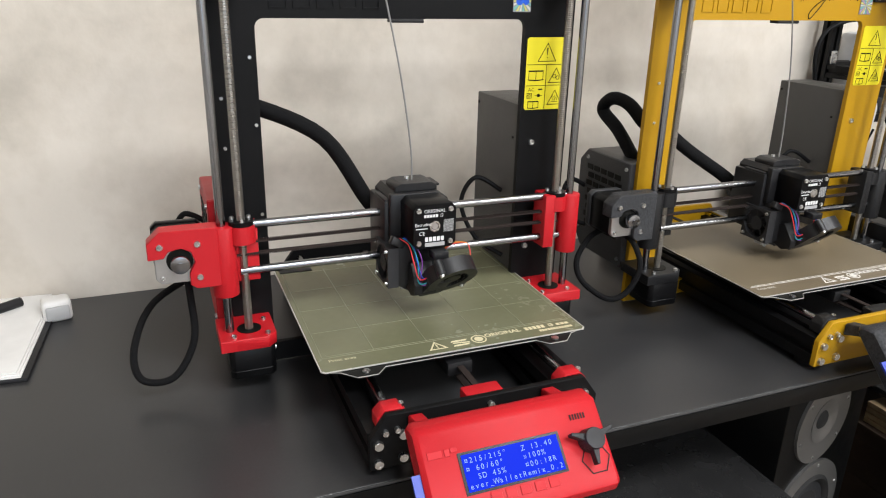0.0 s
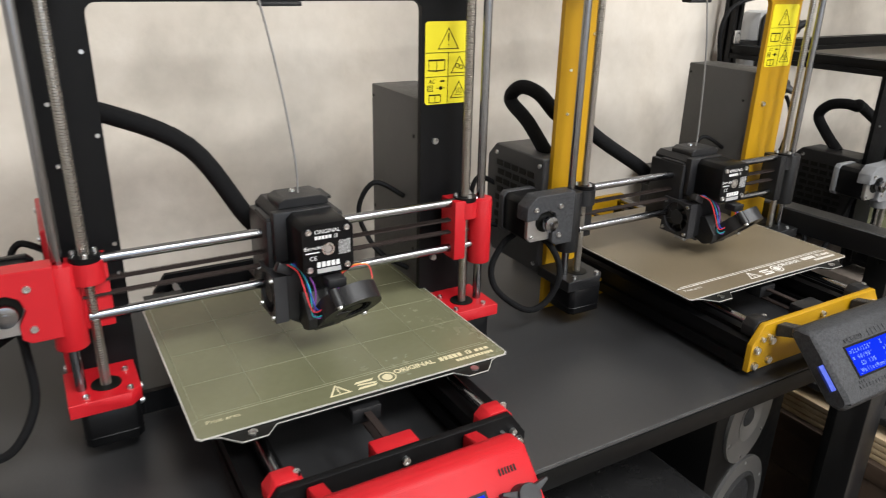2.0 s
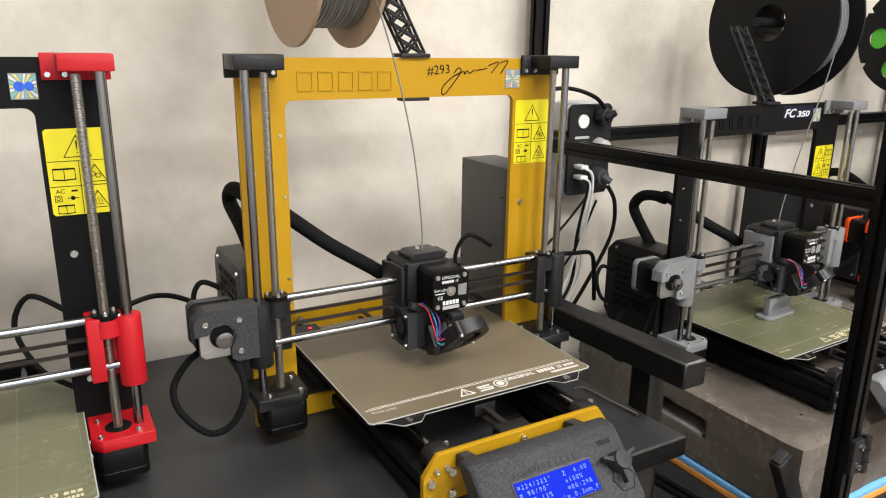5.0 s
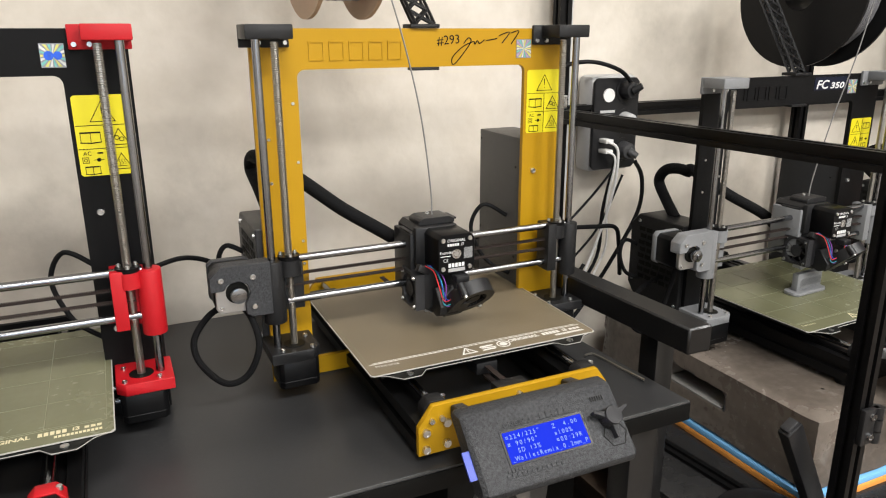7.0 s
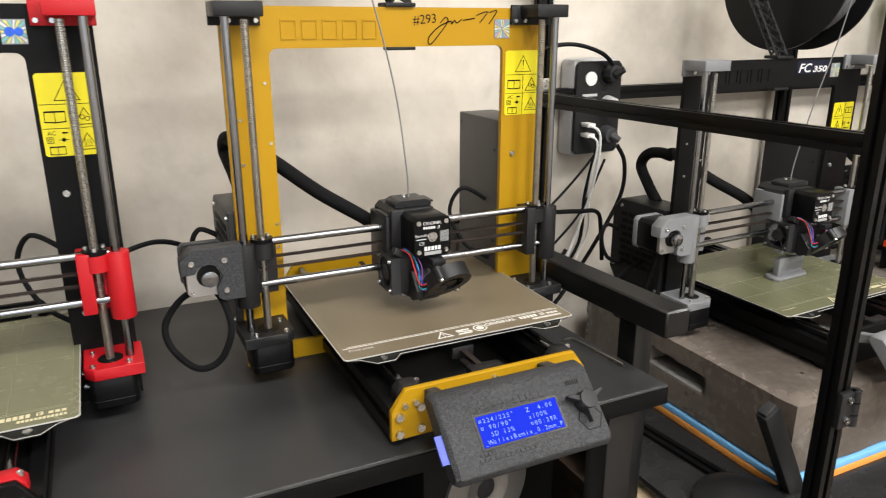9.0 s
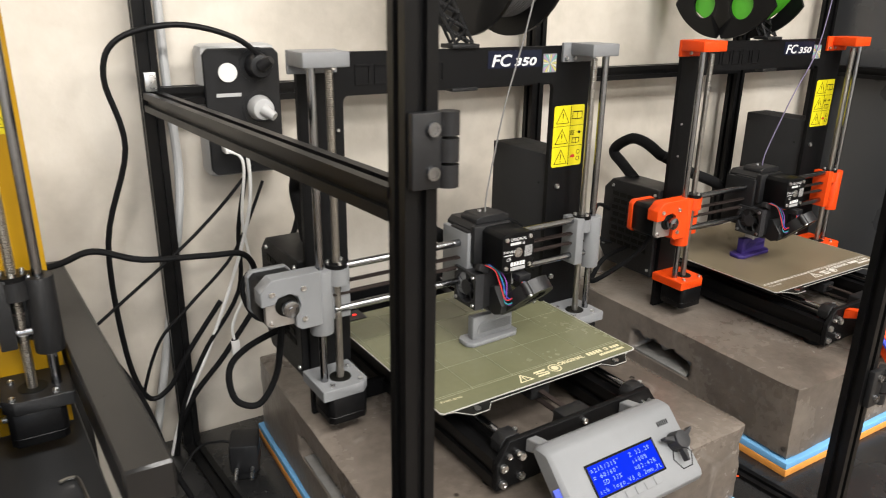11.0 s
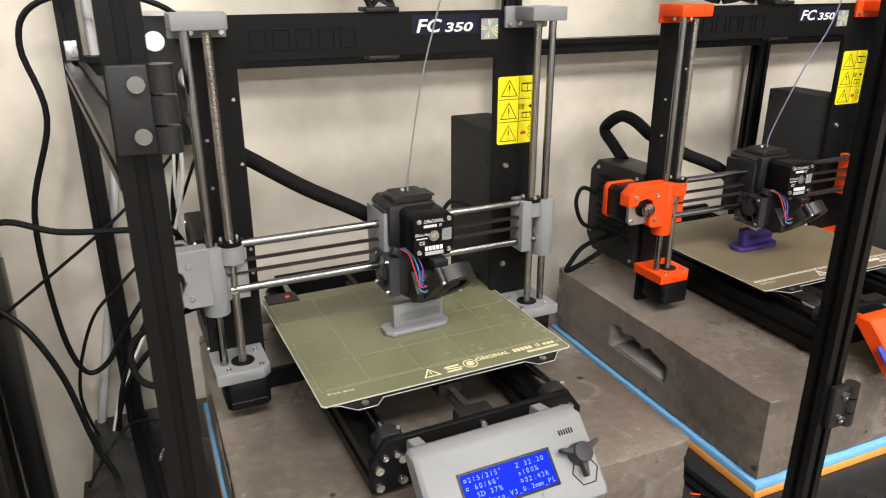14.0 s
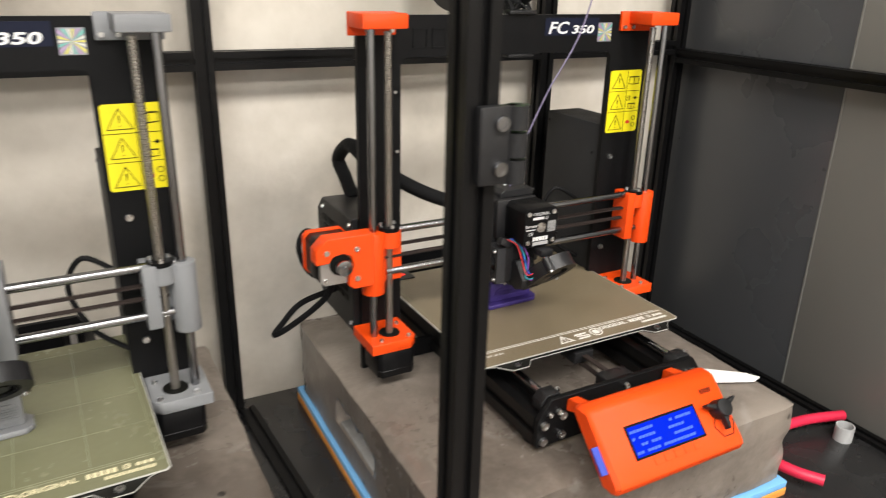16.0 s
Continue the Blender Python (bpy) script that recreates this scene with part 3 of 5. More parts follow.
    # Z axes
    for q in (-1, 1):
        ls, rod = q * LS + (0.0 if q < 0 else -0.0125), q * ROD + (0.0 if q < 0 else -0.0125)
        xo, xi = min(rod - 0.011, ls - 0.02) if q < 0 else max(rod + 0.011, ls + 0.02), ls - q * 0.0235
        foot = [(xo, -0.0535), (xo, 0.0), (xi, 0.0), (xi, -0.045), (xi + q * 0.0085, -0.0535)]
        base = part("z_axis_foot", join(prism(foot if q < 0 else foot[::-1], "z", 0.046, 0.0575, 0.0006), ring((ls, RY, 0.0575), (ls, RY, 0.0578), 0.0118, 0.0115)), plastic, P)
        part("well", cyl((ls, RY, 0.0573), (ls, RY, 0.0582), 0.0112, 24), M_INK, base)
        for dx, dy in ((-0.0155, -0.0155), (0.0155, -0.0155), (0.0155, 0.0155) if q < 0 else (-0.0155, 0.0155)):
            part("screw", bolt(ls + dx, RY + dy, 0.0575, 0.0026, 0.002, (0, 0, 1)), M_STEEL, base)
        mot = part("z_motor", nema(Matrix.Translation((ls, RY, 0.0165)), 0.0423, 0.0293), M_MOTOR, P)
        part("motor_lip", nema(Matrix.Translation((ls, RY, 0.0235)), 0.0430, 0.0012), M_MOTOR, mot)
        part("screw", bolt(ls - q * 0.0225, -0.012, 0.038, 0.003, 0.004, (-q, 0, 0)), M_STEEL, mot)
        part("screw", bolt(ls - q * 0.0225, -0.012, 0.024, 0.003, 0.004, (-q, 0, 0)), M_STEEL, mot)
        part("smooth_rod", cyl((rod, RY, 0.050), (rod, RY, 0.371), 0.004, 20), M_CHROME, P)
        part("lead_screw", lead_screw(ls, 0.050, 0.3675), M_SCREW, P)
        x0, x1 = (xo, -0.148) if q < 0 else (0.133, xo)
        cap = part("z_axis_cap", join(box(x0, x1, -0.0045, -0.0002, 0.3600, 0.3815, 0.001), box(x0 if q < 0 else 0.144, -0.152 if q < 0 else x1, -0.0405, -0.0045, 0.3680, 0.3815, 0.0012)), plastic if holder_mat is None else holder_mat, P)
        for hx in ((-0.1525, -0.178) if q < 0 else (0.1375, 0.150)):
            part("screw", bolt(hx, -0.0045, 0.3645, 0.0024, 0.002), M_STEEL, cap)
    # X axis
    zl = zu - 0.0445
    for z in (zu, zl):
        rod = part("x_rod", cyl((-0.172, RY, z), (0.168, RY, z), 0.004, 20), M_CHROME, P)
    for z, flip in ((zu - 0.0165, -1), (zl + 0.0165, 1)):
        part("x_belt", toothed_belt(-0.225, 0.16, RY - 0.003, z, flip), M_BELT, P)
    # left X end with its motor
    Xm = -0.2235
    zm = zu - 0.0255
    plate = [(-0.190, zu + 0.0035), (-0.238, zu + 0.0035), (-0.2495, zu - 0.007), (-0.2495, zm + 0.004), (-0.2365, zm + 0.0045), (-0.2325, zm + 0.0105), (-0.2215, zm + 0.0125), (-0.2140, zm + 0.0085), (-0.2110, zm - 0.001), (-0.2165, zm - 0.0115), (-0.2165, zm - 0.0225), (-0.211, zm - 0.0265), (-0.190, zm - 0.0265)]
    end = part("x_end", join(cyl((-ROD, RY, zu - 0.0655), (-ROD, RY, zu + 0.001), 0.0118, 28, None, 0.0008), cyl((-LS, RY, zu - 0.016), (-LS, RY, zu + 0.0005), 0.0122, 28), box(-0.176, -0.1545, RY - 0.001, RY + 0.016, zl - 0.010, zu + 0.0005, 0.001)), M_PLBLACK if x_end is M_EBOX else x_end, P)
    part("motor_bracket", prism(plate, "y", RY - 0.012, RY + 0.006, 0.0007), M_GALAXY if x_end is M_EBOX else x_end, end)
    for sx, sz in ((0.0155, 0.0155), (-0.0155, 0.0155), (0.0155, -0.0155)):
        part("screw", bolt(Xm + sx, RY - 0.012, zm + sz, 0.003, 0.0012), M_STEEL, end)
    nut = part("lead_screw_nut", cyl((-LS, RY, zu + 0.0005), (-LS, RY, zu + 0.0048), 0.0112, 24), M_MOTOR, end)
    for a in (30, 150, 270):
        part("screw", bolt(-LS + 0.0085 * math.cos(radians(a)), RY + 0.0085 * math.sin(radians(a)), zu + 0.0048, 0.0022, 0.0022, (0, 0, 1)), M_STEEL, nut)
    xm = part("x_motor", nema(Matrix.Translation((Xm, RY - 0.0015, zm)) @ pose(0, 0, 0, -90), 0.0423, 0.038), M_MOTOR, P)
    part("motor_plate", nema(Matrix.Translation((Xm, RY - 0.0065, zm)) @ pose(0, 0, 0, -90), 0.0418, 0.005), M_MOTOR_AL, xm, "bare metal motor face")
    part("boss", cyl((Xm, RY - 0.0065, zm), (Xm, RY - 0.008, zm), 0.0112, 24), M_INK, xm)
    part("pulley", join(cyl((Xm, RY - 0.006, zm), (Xm, RY - 0.0185, zm), 0.0062, 24), cyl((Xm, RY - 0.0135, zm), (Xm, RY - 0.0198, zm), 0.0081, 24, None, 0.0006), cyl((Xm, RY - 0.019, zm), (Xm, RY - 0.0215, zm), 0.0026, 14)), M_CHROME, xm, "bright steel pulley")
    part("screw", bolt(Xm - 0.0155, RY - 0.0065, zm - 0.0155, 0.0022, 0.001), M_STEEL, xm)
    part("rear_shell", nema(Matrix.Translation((Xm, RY + 0.0365, zm)) @ pose(0, 0, 0, -90), 0.0445, 0.008), x_end if plastic is not M_RED else M_MOTOR, xm)
    runs = dict(
        hang=[(0.004, 0.02, -0.02), (0.006, 0.015, -0.045), (0.005, 0.005, -0.085), (-0.016, -0.006, -0.1145), (-0.044, 0.000, -0.1150), (-0.048, 0.020, -0.092), (-0.026, 0.050, -0.060), (0.030, 0.075, -0.040)],
        loop=[(0.004, 0.02, -0.02), (0.004, 0.030, -0.060), (0.000, 0.040, -0.100), (-0.018, 0.045, -0.128), (-0.040, 0.050, -0.118), (-0.042, 0.055, -0.085), (-0.018, 0.065, -0.070), (0.030, 0.080, -0.064)],
        ring=[(0.004, 0.02, -0.02), (0.012, -0.006, -0.030), (0.015, -0.020, -0.056), (0.002, -0.018, -0.086), (-0.020, -0.012, -0.0935), (-0.040, 0.012, -0.078), (-0.043, 0.022, -0.055), (-0.024, 0.030, -0.033), (0.000, 0.040, -0.028), (0.030, 0.080, -0.040)],
        back=[(0.004, 0.02, -0.02), (-0.004, 0.030, -0.050), (-0.030, 0.055, -0.085), (-0.048, 0.075, -0.105), (-0.036, 0.085, -0.098), (-0.012, 0.090, -0.080), (0.030, 0.090, -0.070)],
    )
    part("motor_cable", tube([(Xm + u, RY + v, max(0.0045, zm + w)) for u, v, w in runs[cable]], 0.0034), M_SLEEVE, P)
    # right X end
    rr, rl = ROD - 0.0125, LS - 0.0125
    end = part("x_end", join(cyl((rr, RY, zu - 0.0635), (rr, RY, zu + 0.001), 0.0112, 28, None, 0.0008), cyl((rl, RY, zu - 0.015), (rl, RY, zu + 0.0005), 0.0118, 28), box(rl - 0.016, rl - 0.004, RY - 0.010, RY + 0.016, zl - 0.010, zu + 0.003, 0.001), box(rl - 0.004, rr - 0.004, RY + 0.003, RY + 0.016, zl - 0.010, zu + 0.001, 0.001)), M_PLBLACK if x_end is M_EBOX else x_end, P)
    nut = part("lead_screw_nut", cyl((rl, RY, zu + 0.0005), (rl, RY, zu + 0.0048), 0.0110, 24), M_MOTOR, end)
    for a in (30, 150, 270):
        part("screw", bolt(rl + 0.0085 * math.cos(radians(a)), RY + 0.0085 * math.sin(radians(a)), zu + 0.0048, 0.0022, 0.0022, (0, 0, 1)), M_STEEL, nut)
    # tool head
    T = part("extruder_body", join(box(ex - 0.030, ex + 0.022, -0.050, 0.006, zu - 0.0205, zu + 0.0225, 0.0055, 1), box(ex - 0.0315, ex + 0.018, -0.0535, -0.045, zu - 0.02, zu + 0.0225, 0.002), box(ex - 0.0345, ex - 0.026, -0.045, -0.012, zu - 0.012, zu + 0.016, 0.0015)), M_BODY, P)
    part("carriage", box(ex - 0.0355, ex + 0.030, -0.047, 0.002, zl - 0.012, zu + 0.014, 0.002), body_mat, T)
    part("filament_lid", join(prism([(ex - 0.024, zu + 0.0225), (ex + 0.018, zu + 0.0225), (ex + 0.018, zu + 0.027), (ex + 0.012, zu + 0.030), (ex - 0.018, zu + 0.030), (ex - 0.024, zu + 0.027)], "y", -0.046, -0.016, 0.0005), box(ex + 0.010, ex + 0.021, -0.044, -0.02, zu + 0.0255, zu + 0.0275)), M_BODY, T)
    part("screw", bolt(ex - 0.006, -0.026, zu + 0.030, 0.0026, 0.0015, (0, 0, 1)), M_STEEL, T)
    em = part("extruder_motor", nema(Matrix.Translation((ex, -0.0885, zu)) @ pose(0, 0, 0, -90), 0.0423, 0.040), M_MOTOR, P, "black stepper motor with white printing")
    f = -0.0885
    for sx in (-0.0155, 0.0155):
        for sz in (-0.0155, 0.0155):
            part("screw", bolt(ex + sx, f, zu + sz, 0.0026, 0.001), M_STEEL, em)
    part("shaft_seat", ring((ex, f, zu), (ex, f - 0.0008, zu), 0.0052, 0.0034, 20), M_STEEL, em)
    part("shaft", cyl((ex, f + 0.0005, zu), (ex, f - 0.0005, zu), 0.003, 14), M_MOTOR_AL, em)
    part("lettering", letters("ORIGINAL", 0.0046, upright(ex - 0.0108, f - 0.0003, zu + 0.0133)), M_LABEL_WHITE, em)
    part("brand_bar", bars([(a, b, zu + 0.0088, zu + 0.0114) for a, b in words(ex - 0.0105, ex + 0.0035, 5)], f), M_LABEL_WHITE, em)
    part("lettering", letters("i3", 0.0046, upright(ex + 0.0050, f - 0.0003, zu + 0.0085)), M_LABEL_WHITE, em)
    part("lettering", letters("Extruder", 0.0043, upright(ex - 0.0195, f - 0.0003, zu + 0.001)), M_LABEL_WHITE, em)
    part("print_bars", bars([(ex - 0.0185, ex - 0.0072, zu - 0.0020, zu - 0.0012)], f), M_LABEL_WHITE, em)
    part("lettering", letters("CE", 0.005, upright(ex - 0.0155, f - 0.0003, zu - 0.0078)), M_LABEL_WHITE, em)
    part("code_field", bars([(ex + 0.0085 + 0.001 * i, ex + 0.0094 + 0.001 * i, zu - 0.006 + 0.001 * k, zu - 0.0051 + 0.001 * k) for i in range(10) for k in range(12) if (i + k) % 2 == 0 or (i * 3 + k) % 5 == 0], f), M_CODE, em)
    part("brand_bar", bars([(a, b, zu - 0.0142, zu - 0.0100) for a, b in words(ex - 0.0095, ex + 0.0100, 5)], f), M_LABEL_WHITE, em)
    part("brand_bar", bars([(ex - 0.0095, ex + 0.0098, zu - 0.0192, zu - 0.0155)], f), M_CODE, em)
    # hotend with fan on its side
    part("hotend_shell", join(box(ex - 0.028, ex + 0.012, -0.066, -0.020, zu - 0.066, zu - 0.0205, 0.002), prism([(ex - 0.027, zu - 0.066), (ex + 0.012, zu - 0.066), (ex + 0.004, zu - 0.073), (ex - 0.016, zu - 0.073)], "y", -0.062, -0.03)), M_BODY, P)
    fx = ex - 0.0385
    cy, cz = -0.048, zu - 0.0455
    fan = part("side_fan", join(ring((fx, cy, cz), (fx + 0.0105, cy, cz), 0.0200, 0.0172, 28), *[moved(prism([(0.0200, 0.0), (0.0200, 0.0200), (0.0, 0.0200), (0.0085, 0.0183), (0.0142, 0.0142), (0.0183, 0.0085)], "x", 0, 0.0105), Matrix.Translation((fx, cy, cz)) @ pose(0, 0, 0, 90 * k)) for k in range(4)]), M_DKGREY, P)
    blades = [cyl((fx + 0.0015, cy, cz), (fx + 0.009, cy, cz), 0.0085, 20)]
    for k in range(7):
        blades.append(moved(box(-0.0004, 0.0004, -0.0035, 0.0035, 0.008, 0.0166), Matrix.Translation((fx + 0.0055, cy, cz)) @ pose(0, 0, 0, 360 * k / 7, 0, 0) @ pose(0, 0, 0, 0, 0, 50)))
    part("fan_hub", blades[0], M_DKGREY, fan)
    for b in blades[1:]:
        part("fan_blade", b, M_DKGREY, fan)
    for a in (-0.016, 0.016):
        for b in (-0.016, 0.016):
            part("screw", bolt(fx, cy + a, cz + b, 0.0022, 0.0018, (-1, 0, 0)), M_STEEL, fan)
    part("cable_clip", moved(box(-0.007, 0.007, -0.004, 0.004, -0.004, 0.004, 0.0012), Matrix.Translation((ex - 0.029, -0.066, zu - 0.020)) @ pose(0, 0, 0, -10, 28, 0)), M_BODY, P)
    # part-cooling blower, tilted forward
    bc = Matrix.Translation((ex + 0.015, -0.0925, zu - 0.047)) @ pose(0, 0, 0, 0, 0, 8) @ pose(0, 0, 0, 136, 0, 0)
    blower = part("cooling_blower", join(moved(ring((0, 0, -0.0075), (0, 0, 0.0075), 0.0245, 0.0155, 36), bc), moved(cyl((0, 0, -0.0075), (0, 0, 0.003), 0.0235, 36), bc), moved(box(-0.0245, 0.000, -0.030, -0.002, -0.0073, 0.0073, 0.001), bc)), M_BODY, P)
    part("blower_rotor", join(moved(cyl((0, 0, 0.002), (0, 0, 0.0062), 0.0085, 20), bc), *[moved(box(0.0115, 0.0146, -0.0004, 0.0004, 0.003, 0.0066), bc @ pose(0, 0, 0, 0, 0, 15 * k)) for k in range(24)]), M_MOTOR, blower)
    for lx, ly in ((-0.0195, 0.019), (0.0185, -0.0195)):
        part("blower_lug", join(moved(cyl((lx, ly, -0.0075), (lx, ly, 0.0068), 0.0042, 14), bc)), M_BODY, blower)
        part("screw", moved(bolt(lx, ly, 0.0068, 0.0024, 0.0016, (0, 0, 1)), bc), M_STEEL, blower)
    part("fan_duct", prism([(-0.088, zu - 0.058), (-0.072, zu - 0.040), (-0.060, zu - 0.045), (-0.058, zu - 0.068), (-0.074, zu - 0.073), (-0.086, zu - 0.068)], "x", ex - 0.018, ex + 0.004, 0.0008), M_BODY, P)
    part("plug_socket", box(ex - 0.004, ex + 0.011, -0.098, -0.084, zu - 0.030, zu - 0.0225, 0.001), M_BODY, P)
    part("nozzle", join(box(ex - 0.018, ex + 0.004, -0.046, -0.032, zu - 0.078, zu - 0.067, 0.0008), cyl((ex - 0.008, -0.04, zu - 0.078), (ex - 0.008, -0.04, zu - 0.0825), 0.0035, 12, 0.0008)), M_LTGREY, P)
    for k, (c, o, w) in enumerate((("red", 0.0, 0.0), ("teal", 0.0022, 0.0038), ("blue", 0.0040, -0.001), ("violet", 0.0058, 0.005), ("black", 0.0012, 0.0015))):
        part("wire", tube([(ex - 0.027 + o, -0.068, zu - 0.016), (ex - 0.0215 + o, -0.078, zu - 0.020), (ex - 0.019 + o + w * 0.5, -0.085, zu - 0.034), (ex - 0.015 + o * 0.7 - w * 0.5, -0.090, zu - 0.050 - w), (ex - 0.007 + o * 0.6, -0.0945 - w * 0.3, zu - 0.046 - w), (ex - 0.0005 + o * 0.5, -0.097, zu - 0.034), (ex + 0.001 + o, -0.095, zu - 0.028)], 0.00062, 6), M_WIRE[c], P)
    for k, c in enumerate(("orange", "red")):
        if sticker == "mixed":
            part("wire", tube([(ex + 0.010, -0.086, zu - 0.024 - k * 0.001), (ex + 0.022, -0.082, zu - 0.0205 - k * 0.001), (ex + 0.036, -0.082, zu - 0.023), (ex + 0.038, -0.086, zu - 0.034)], 0.0006, 6), M_WIRE[c] if k else M_WIRE["orange"], P)
    # sleeve of cables to the electronics box
    b, d = Vector((ex - 0.030, 0.022, zu - 0.006)), Vector((-0.141, 0.052, shift))
    c = (b + d) / 2 + (Vector((0.012, 0, 0.017)) if shift > 0.248 else Vector((0, 0, -0.003)))
    if shift > 0.248:
        tail = [(-0.158, 0.062, 0.250), (-0.168, 0.078, 0.230), (-0.168, 0.084, 0.202), (-0.166, 0.080, 0.172)]
    elif shift > 0.24:
        tail = [(-0.149, 0.050, 0.243), (-0.154, 0.066, 0.246), (-0.154, 0.092, 0.240), (-0.151, 0.108, 0.220), (-0.153, 0.088, 0.195), (-0.158, 0.060, 0.172)]
    elif shift > 0.215:
        tail = [(-0.155, 0.040, 0.216), (-0.168, 0.058, 0.237), (-0.176, 0.082, 0.241), (-0.176, 0.100, 0.224), (-0.173, 0.068, 0.204), (-0.168, 0.034, 0.172)]
    else:
        tail = [(-0.150, 0.050, 0.215), (-0.157, 0.075, 0.230), (-0.158, 0.105, 0.231), (-0.158, 0.137, 0.208), (-0.158, 0.115, 0.190), (-0.160, 0.085, 0.172)]
    part("cable_sleeve", tube([(ex - 0.004, 0.012, zu - 0.030), b, c, d] + tail, 0.0080, 14), M_SLEEVE, P)
    part("thin_cable", tube([(0.128, 0.04, 0.15), (0.10, 0.05, 0.165), (0.085, 0.055, 0.135), (0.10, 0.045, 0.095), (0.128, 0.03, 0.075)], 0.0026), M_RUBBER, P)
    # electronics box on the side of the frame
    E = part("electronics_box", prism([(0.0065, 0.045), (0.0065, 0.176), (0.098, 0.176), (0.114, 0.160), (0.114, 0.064), (0.098, 0.045)], "x", -0.194, -0.146, 0.0012), box_mat, P, "ventilated electronics box")
    slots = []
    for i in range(5):
        for k in range(8):
            slots.append(box(-0.1948, -0.1935, 0.020 + i * 0.0150 + 0.003 * (k % 2), 0.0315 + i * 0.0150 + 0.003 * (k % 2), 0.078 + k * 0.0105, 0.0845 + k * 0.0105))
    part("vent", join(*slots), M_INK, E)
    for sy, sz in ((0.013, 0.168), (0.095, 0.166), (0.105, 0.072), (0.013, 0.055)):
        part("screw", bolt(-0.194, sy, sz, 0.0026, 0.0015, (-1, 0, 0)), M_STEEL, E)
    part("loop_cable", tube([(-0.19, 0.10, 0.125), (-0.212, 0.105, 0.135), (-0.222, 0.104, 0.115), (-0.212, 0.10, 0.085), (-0.19, 0.09, 0.075)], 0.003), M_RUBBER, P)
    # power supply behind the other leg
    psu = part("power_supply", box(0.1285, 0.180, 0.0065, 0.1145, 0.012, 0.2515, 0.0012), psu_mat, P, "dark grey power supply box")
    for sy, sz in ((0.11, 0.24), (0.02, 0.215), (0.11, 0.12), (0.02, 0.10)):
        part("screw", cyl((0.1285, sy, sz), (0.1277, sy, sz), 0.0016, 10), M_INK, psu)
    # Y axis
    for q in (-1, 1):
        x = q * 0.088
        prof = [(x - 0.015, 0.008), (x + 0.015, 0.008), (x + 0.015, 0.019), (x + 0.011, 0.020), (x + 0.011, 0.026), (x + 0.015, 0.027), (x + 0.015, 0.038), (x + 0.004, 0.038), (x + 0.003, 0.034), (x - 0.003, 0.034), (x - 0.004, 0.038), (x - 0.015, 0.038), (x - 0.015, 0.027), (x - 0.011, 0.026), (x - 0.011, 0.020), (x - 0.015, 0.019)]
        part("y_profile", prism(prof, "y", -0.207, 0.17), M_EXTRUSION, P)
        part("rubber_foot", cyl((x, -0.19, 0), (x, -0.19, 0.008), 0.011, 18), M_RUBBER, P)
        part("rubber_foot", cyl((x, 0.14, 0), (x, 0.14, 0.008), 0.011, 18), M_RUBBER, P)
        part("y_rod", cyl((q * 0.082, -0.212, 0.0475), (q * 0.082, 0.165, 0.0475), 0.004, 18), M_CHROME, P)
        hold = part("rod_holder", prism([(q * 0.082 - 0.013, 0.040), (q * 0.082 + 0.013, 0.040), (q * 0.082 + 0.013, 0.050), (q * 0.082 + 0.007, 0.0565), (q * 0.082 - 0.007, 0.0565), (q * 0.082 - 0.013, 0.050)][:: q], "y", -0.207, -0.192, 0.0006), idler, P)
        part("screw", bolt(q * 0.082 + 0.009, -0.1995, 0.0535, 0.0026, 0.003, (0, 0, 1)), M_STEEL, hold)
    plate = [(-0.103, 0.0075), (0.103, 0.0075), (0.103, 0.036), (0.089, 0.0555), (-0.089, 0.0555), (-0.103, 0.036)]
    fp = part("front_plate", prism(plate, "y", -0.2135, -0.2075, 0.0004), frame_mat, P)
    part("rear_plate", prism(plate, "y", 0.170, 0.176), frame_mat, P)
    for q in (-1, 1):
        for bx, bz, r in ((0.096, 0.0305, 0.0042), (0.0755, 0.0365, 0.0042), (0.096, 0.0135, 0.0042), (0.0755, 0.0155, 0.0042), (0.0905, 0.041, 0.0028), (0.0805, 0.042, 0.0028)):
            part("bolt", bolt(q * bx, -0.2135, bz, r, 0.003), M_STEEL, fp)
    part("bolt", bolt(0.0, -0.2135, 0.048, 0.0032, 0.003), M_STEEL, fp)
    part("y_idler", box(-0.017, 0.017, -0.2072, -0.188, 0.033, 0.0525, 0.0015), idler, P)
    part("y_belt", box(-0.003, 0.003, -0.195, 0.16, 0.0475, 0.049), M_BELT, P)
    part("y_belt_return", box(-0.003, 0.003, -0.195, 0.16, 0.0365, 0.038), M_BELT, P)
    part("y_belt_clamp", box(-0.012, 0.012, -0.150, -0.115, 0.040, 0.0525, 0.001), M_PLBLACK, P)
    # bed
    by = bed_y
    cc = 0.003
    part("bed_carriage", prism([(-0.06, by + 0.05), (0.06, by + 0.05), (0.11, by + 0.01), (0.11, by + 0.23), (0.06, by + 0.19), (-0.06, by + 0.19), (-0.11, by + 0.23), (-0.11, by + 0.01)], "z", 0.0530, 0.0558), M_BLACK_STEEL, P)
    wing = [(cc - 0.125, by + 0.238), (cc - 0.125, by + 0.004), (cc - 0.112, by - 0.0005), (cc - 0.100, by - 0.013), (cc - 0.082, by - 0.013), (cc - 0.073, by - 0.003), (cc + 0.073, by - 0.003), (cc + 0.082, by - 0.013), (cc + 0.100, by - 0.013), (cc + 0.112, by - 0.0005), (cc + 0.125, by + 0.004), (cc + 0.125, by + 0.238)]
    hb = part("heatbed", prism(wing, "z", 0.0600, 0.0622), M_HEATBED, P)
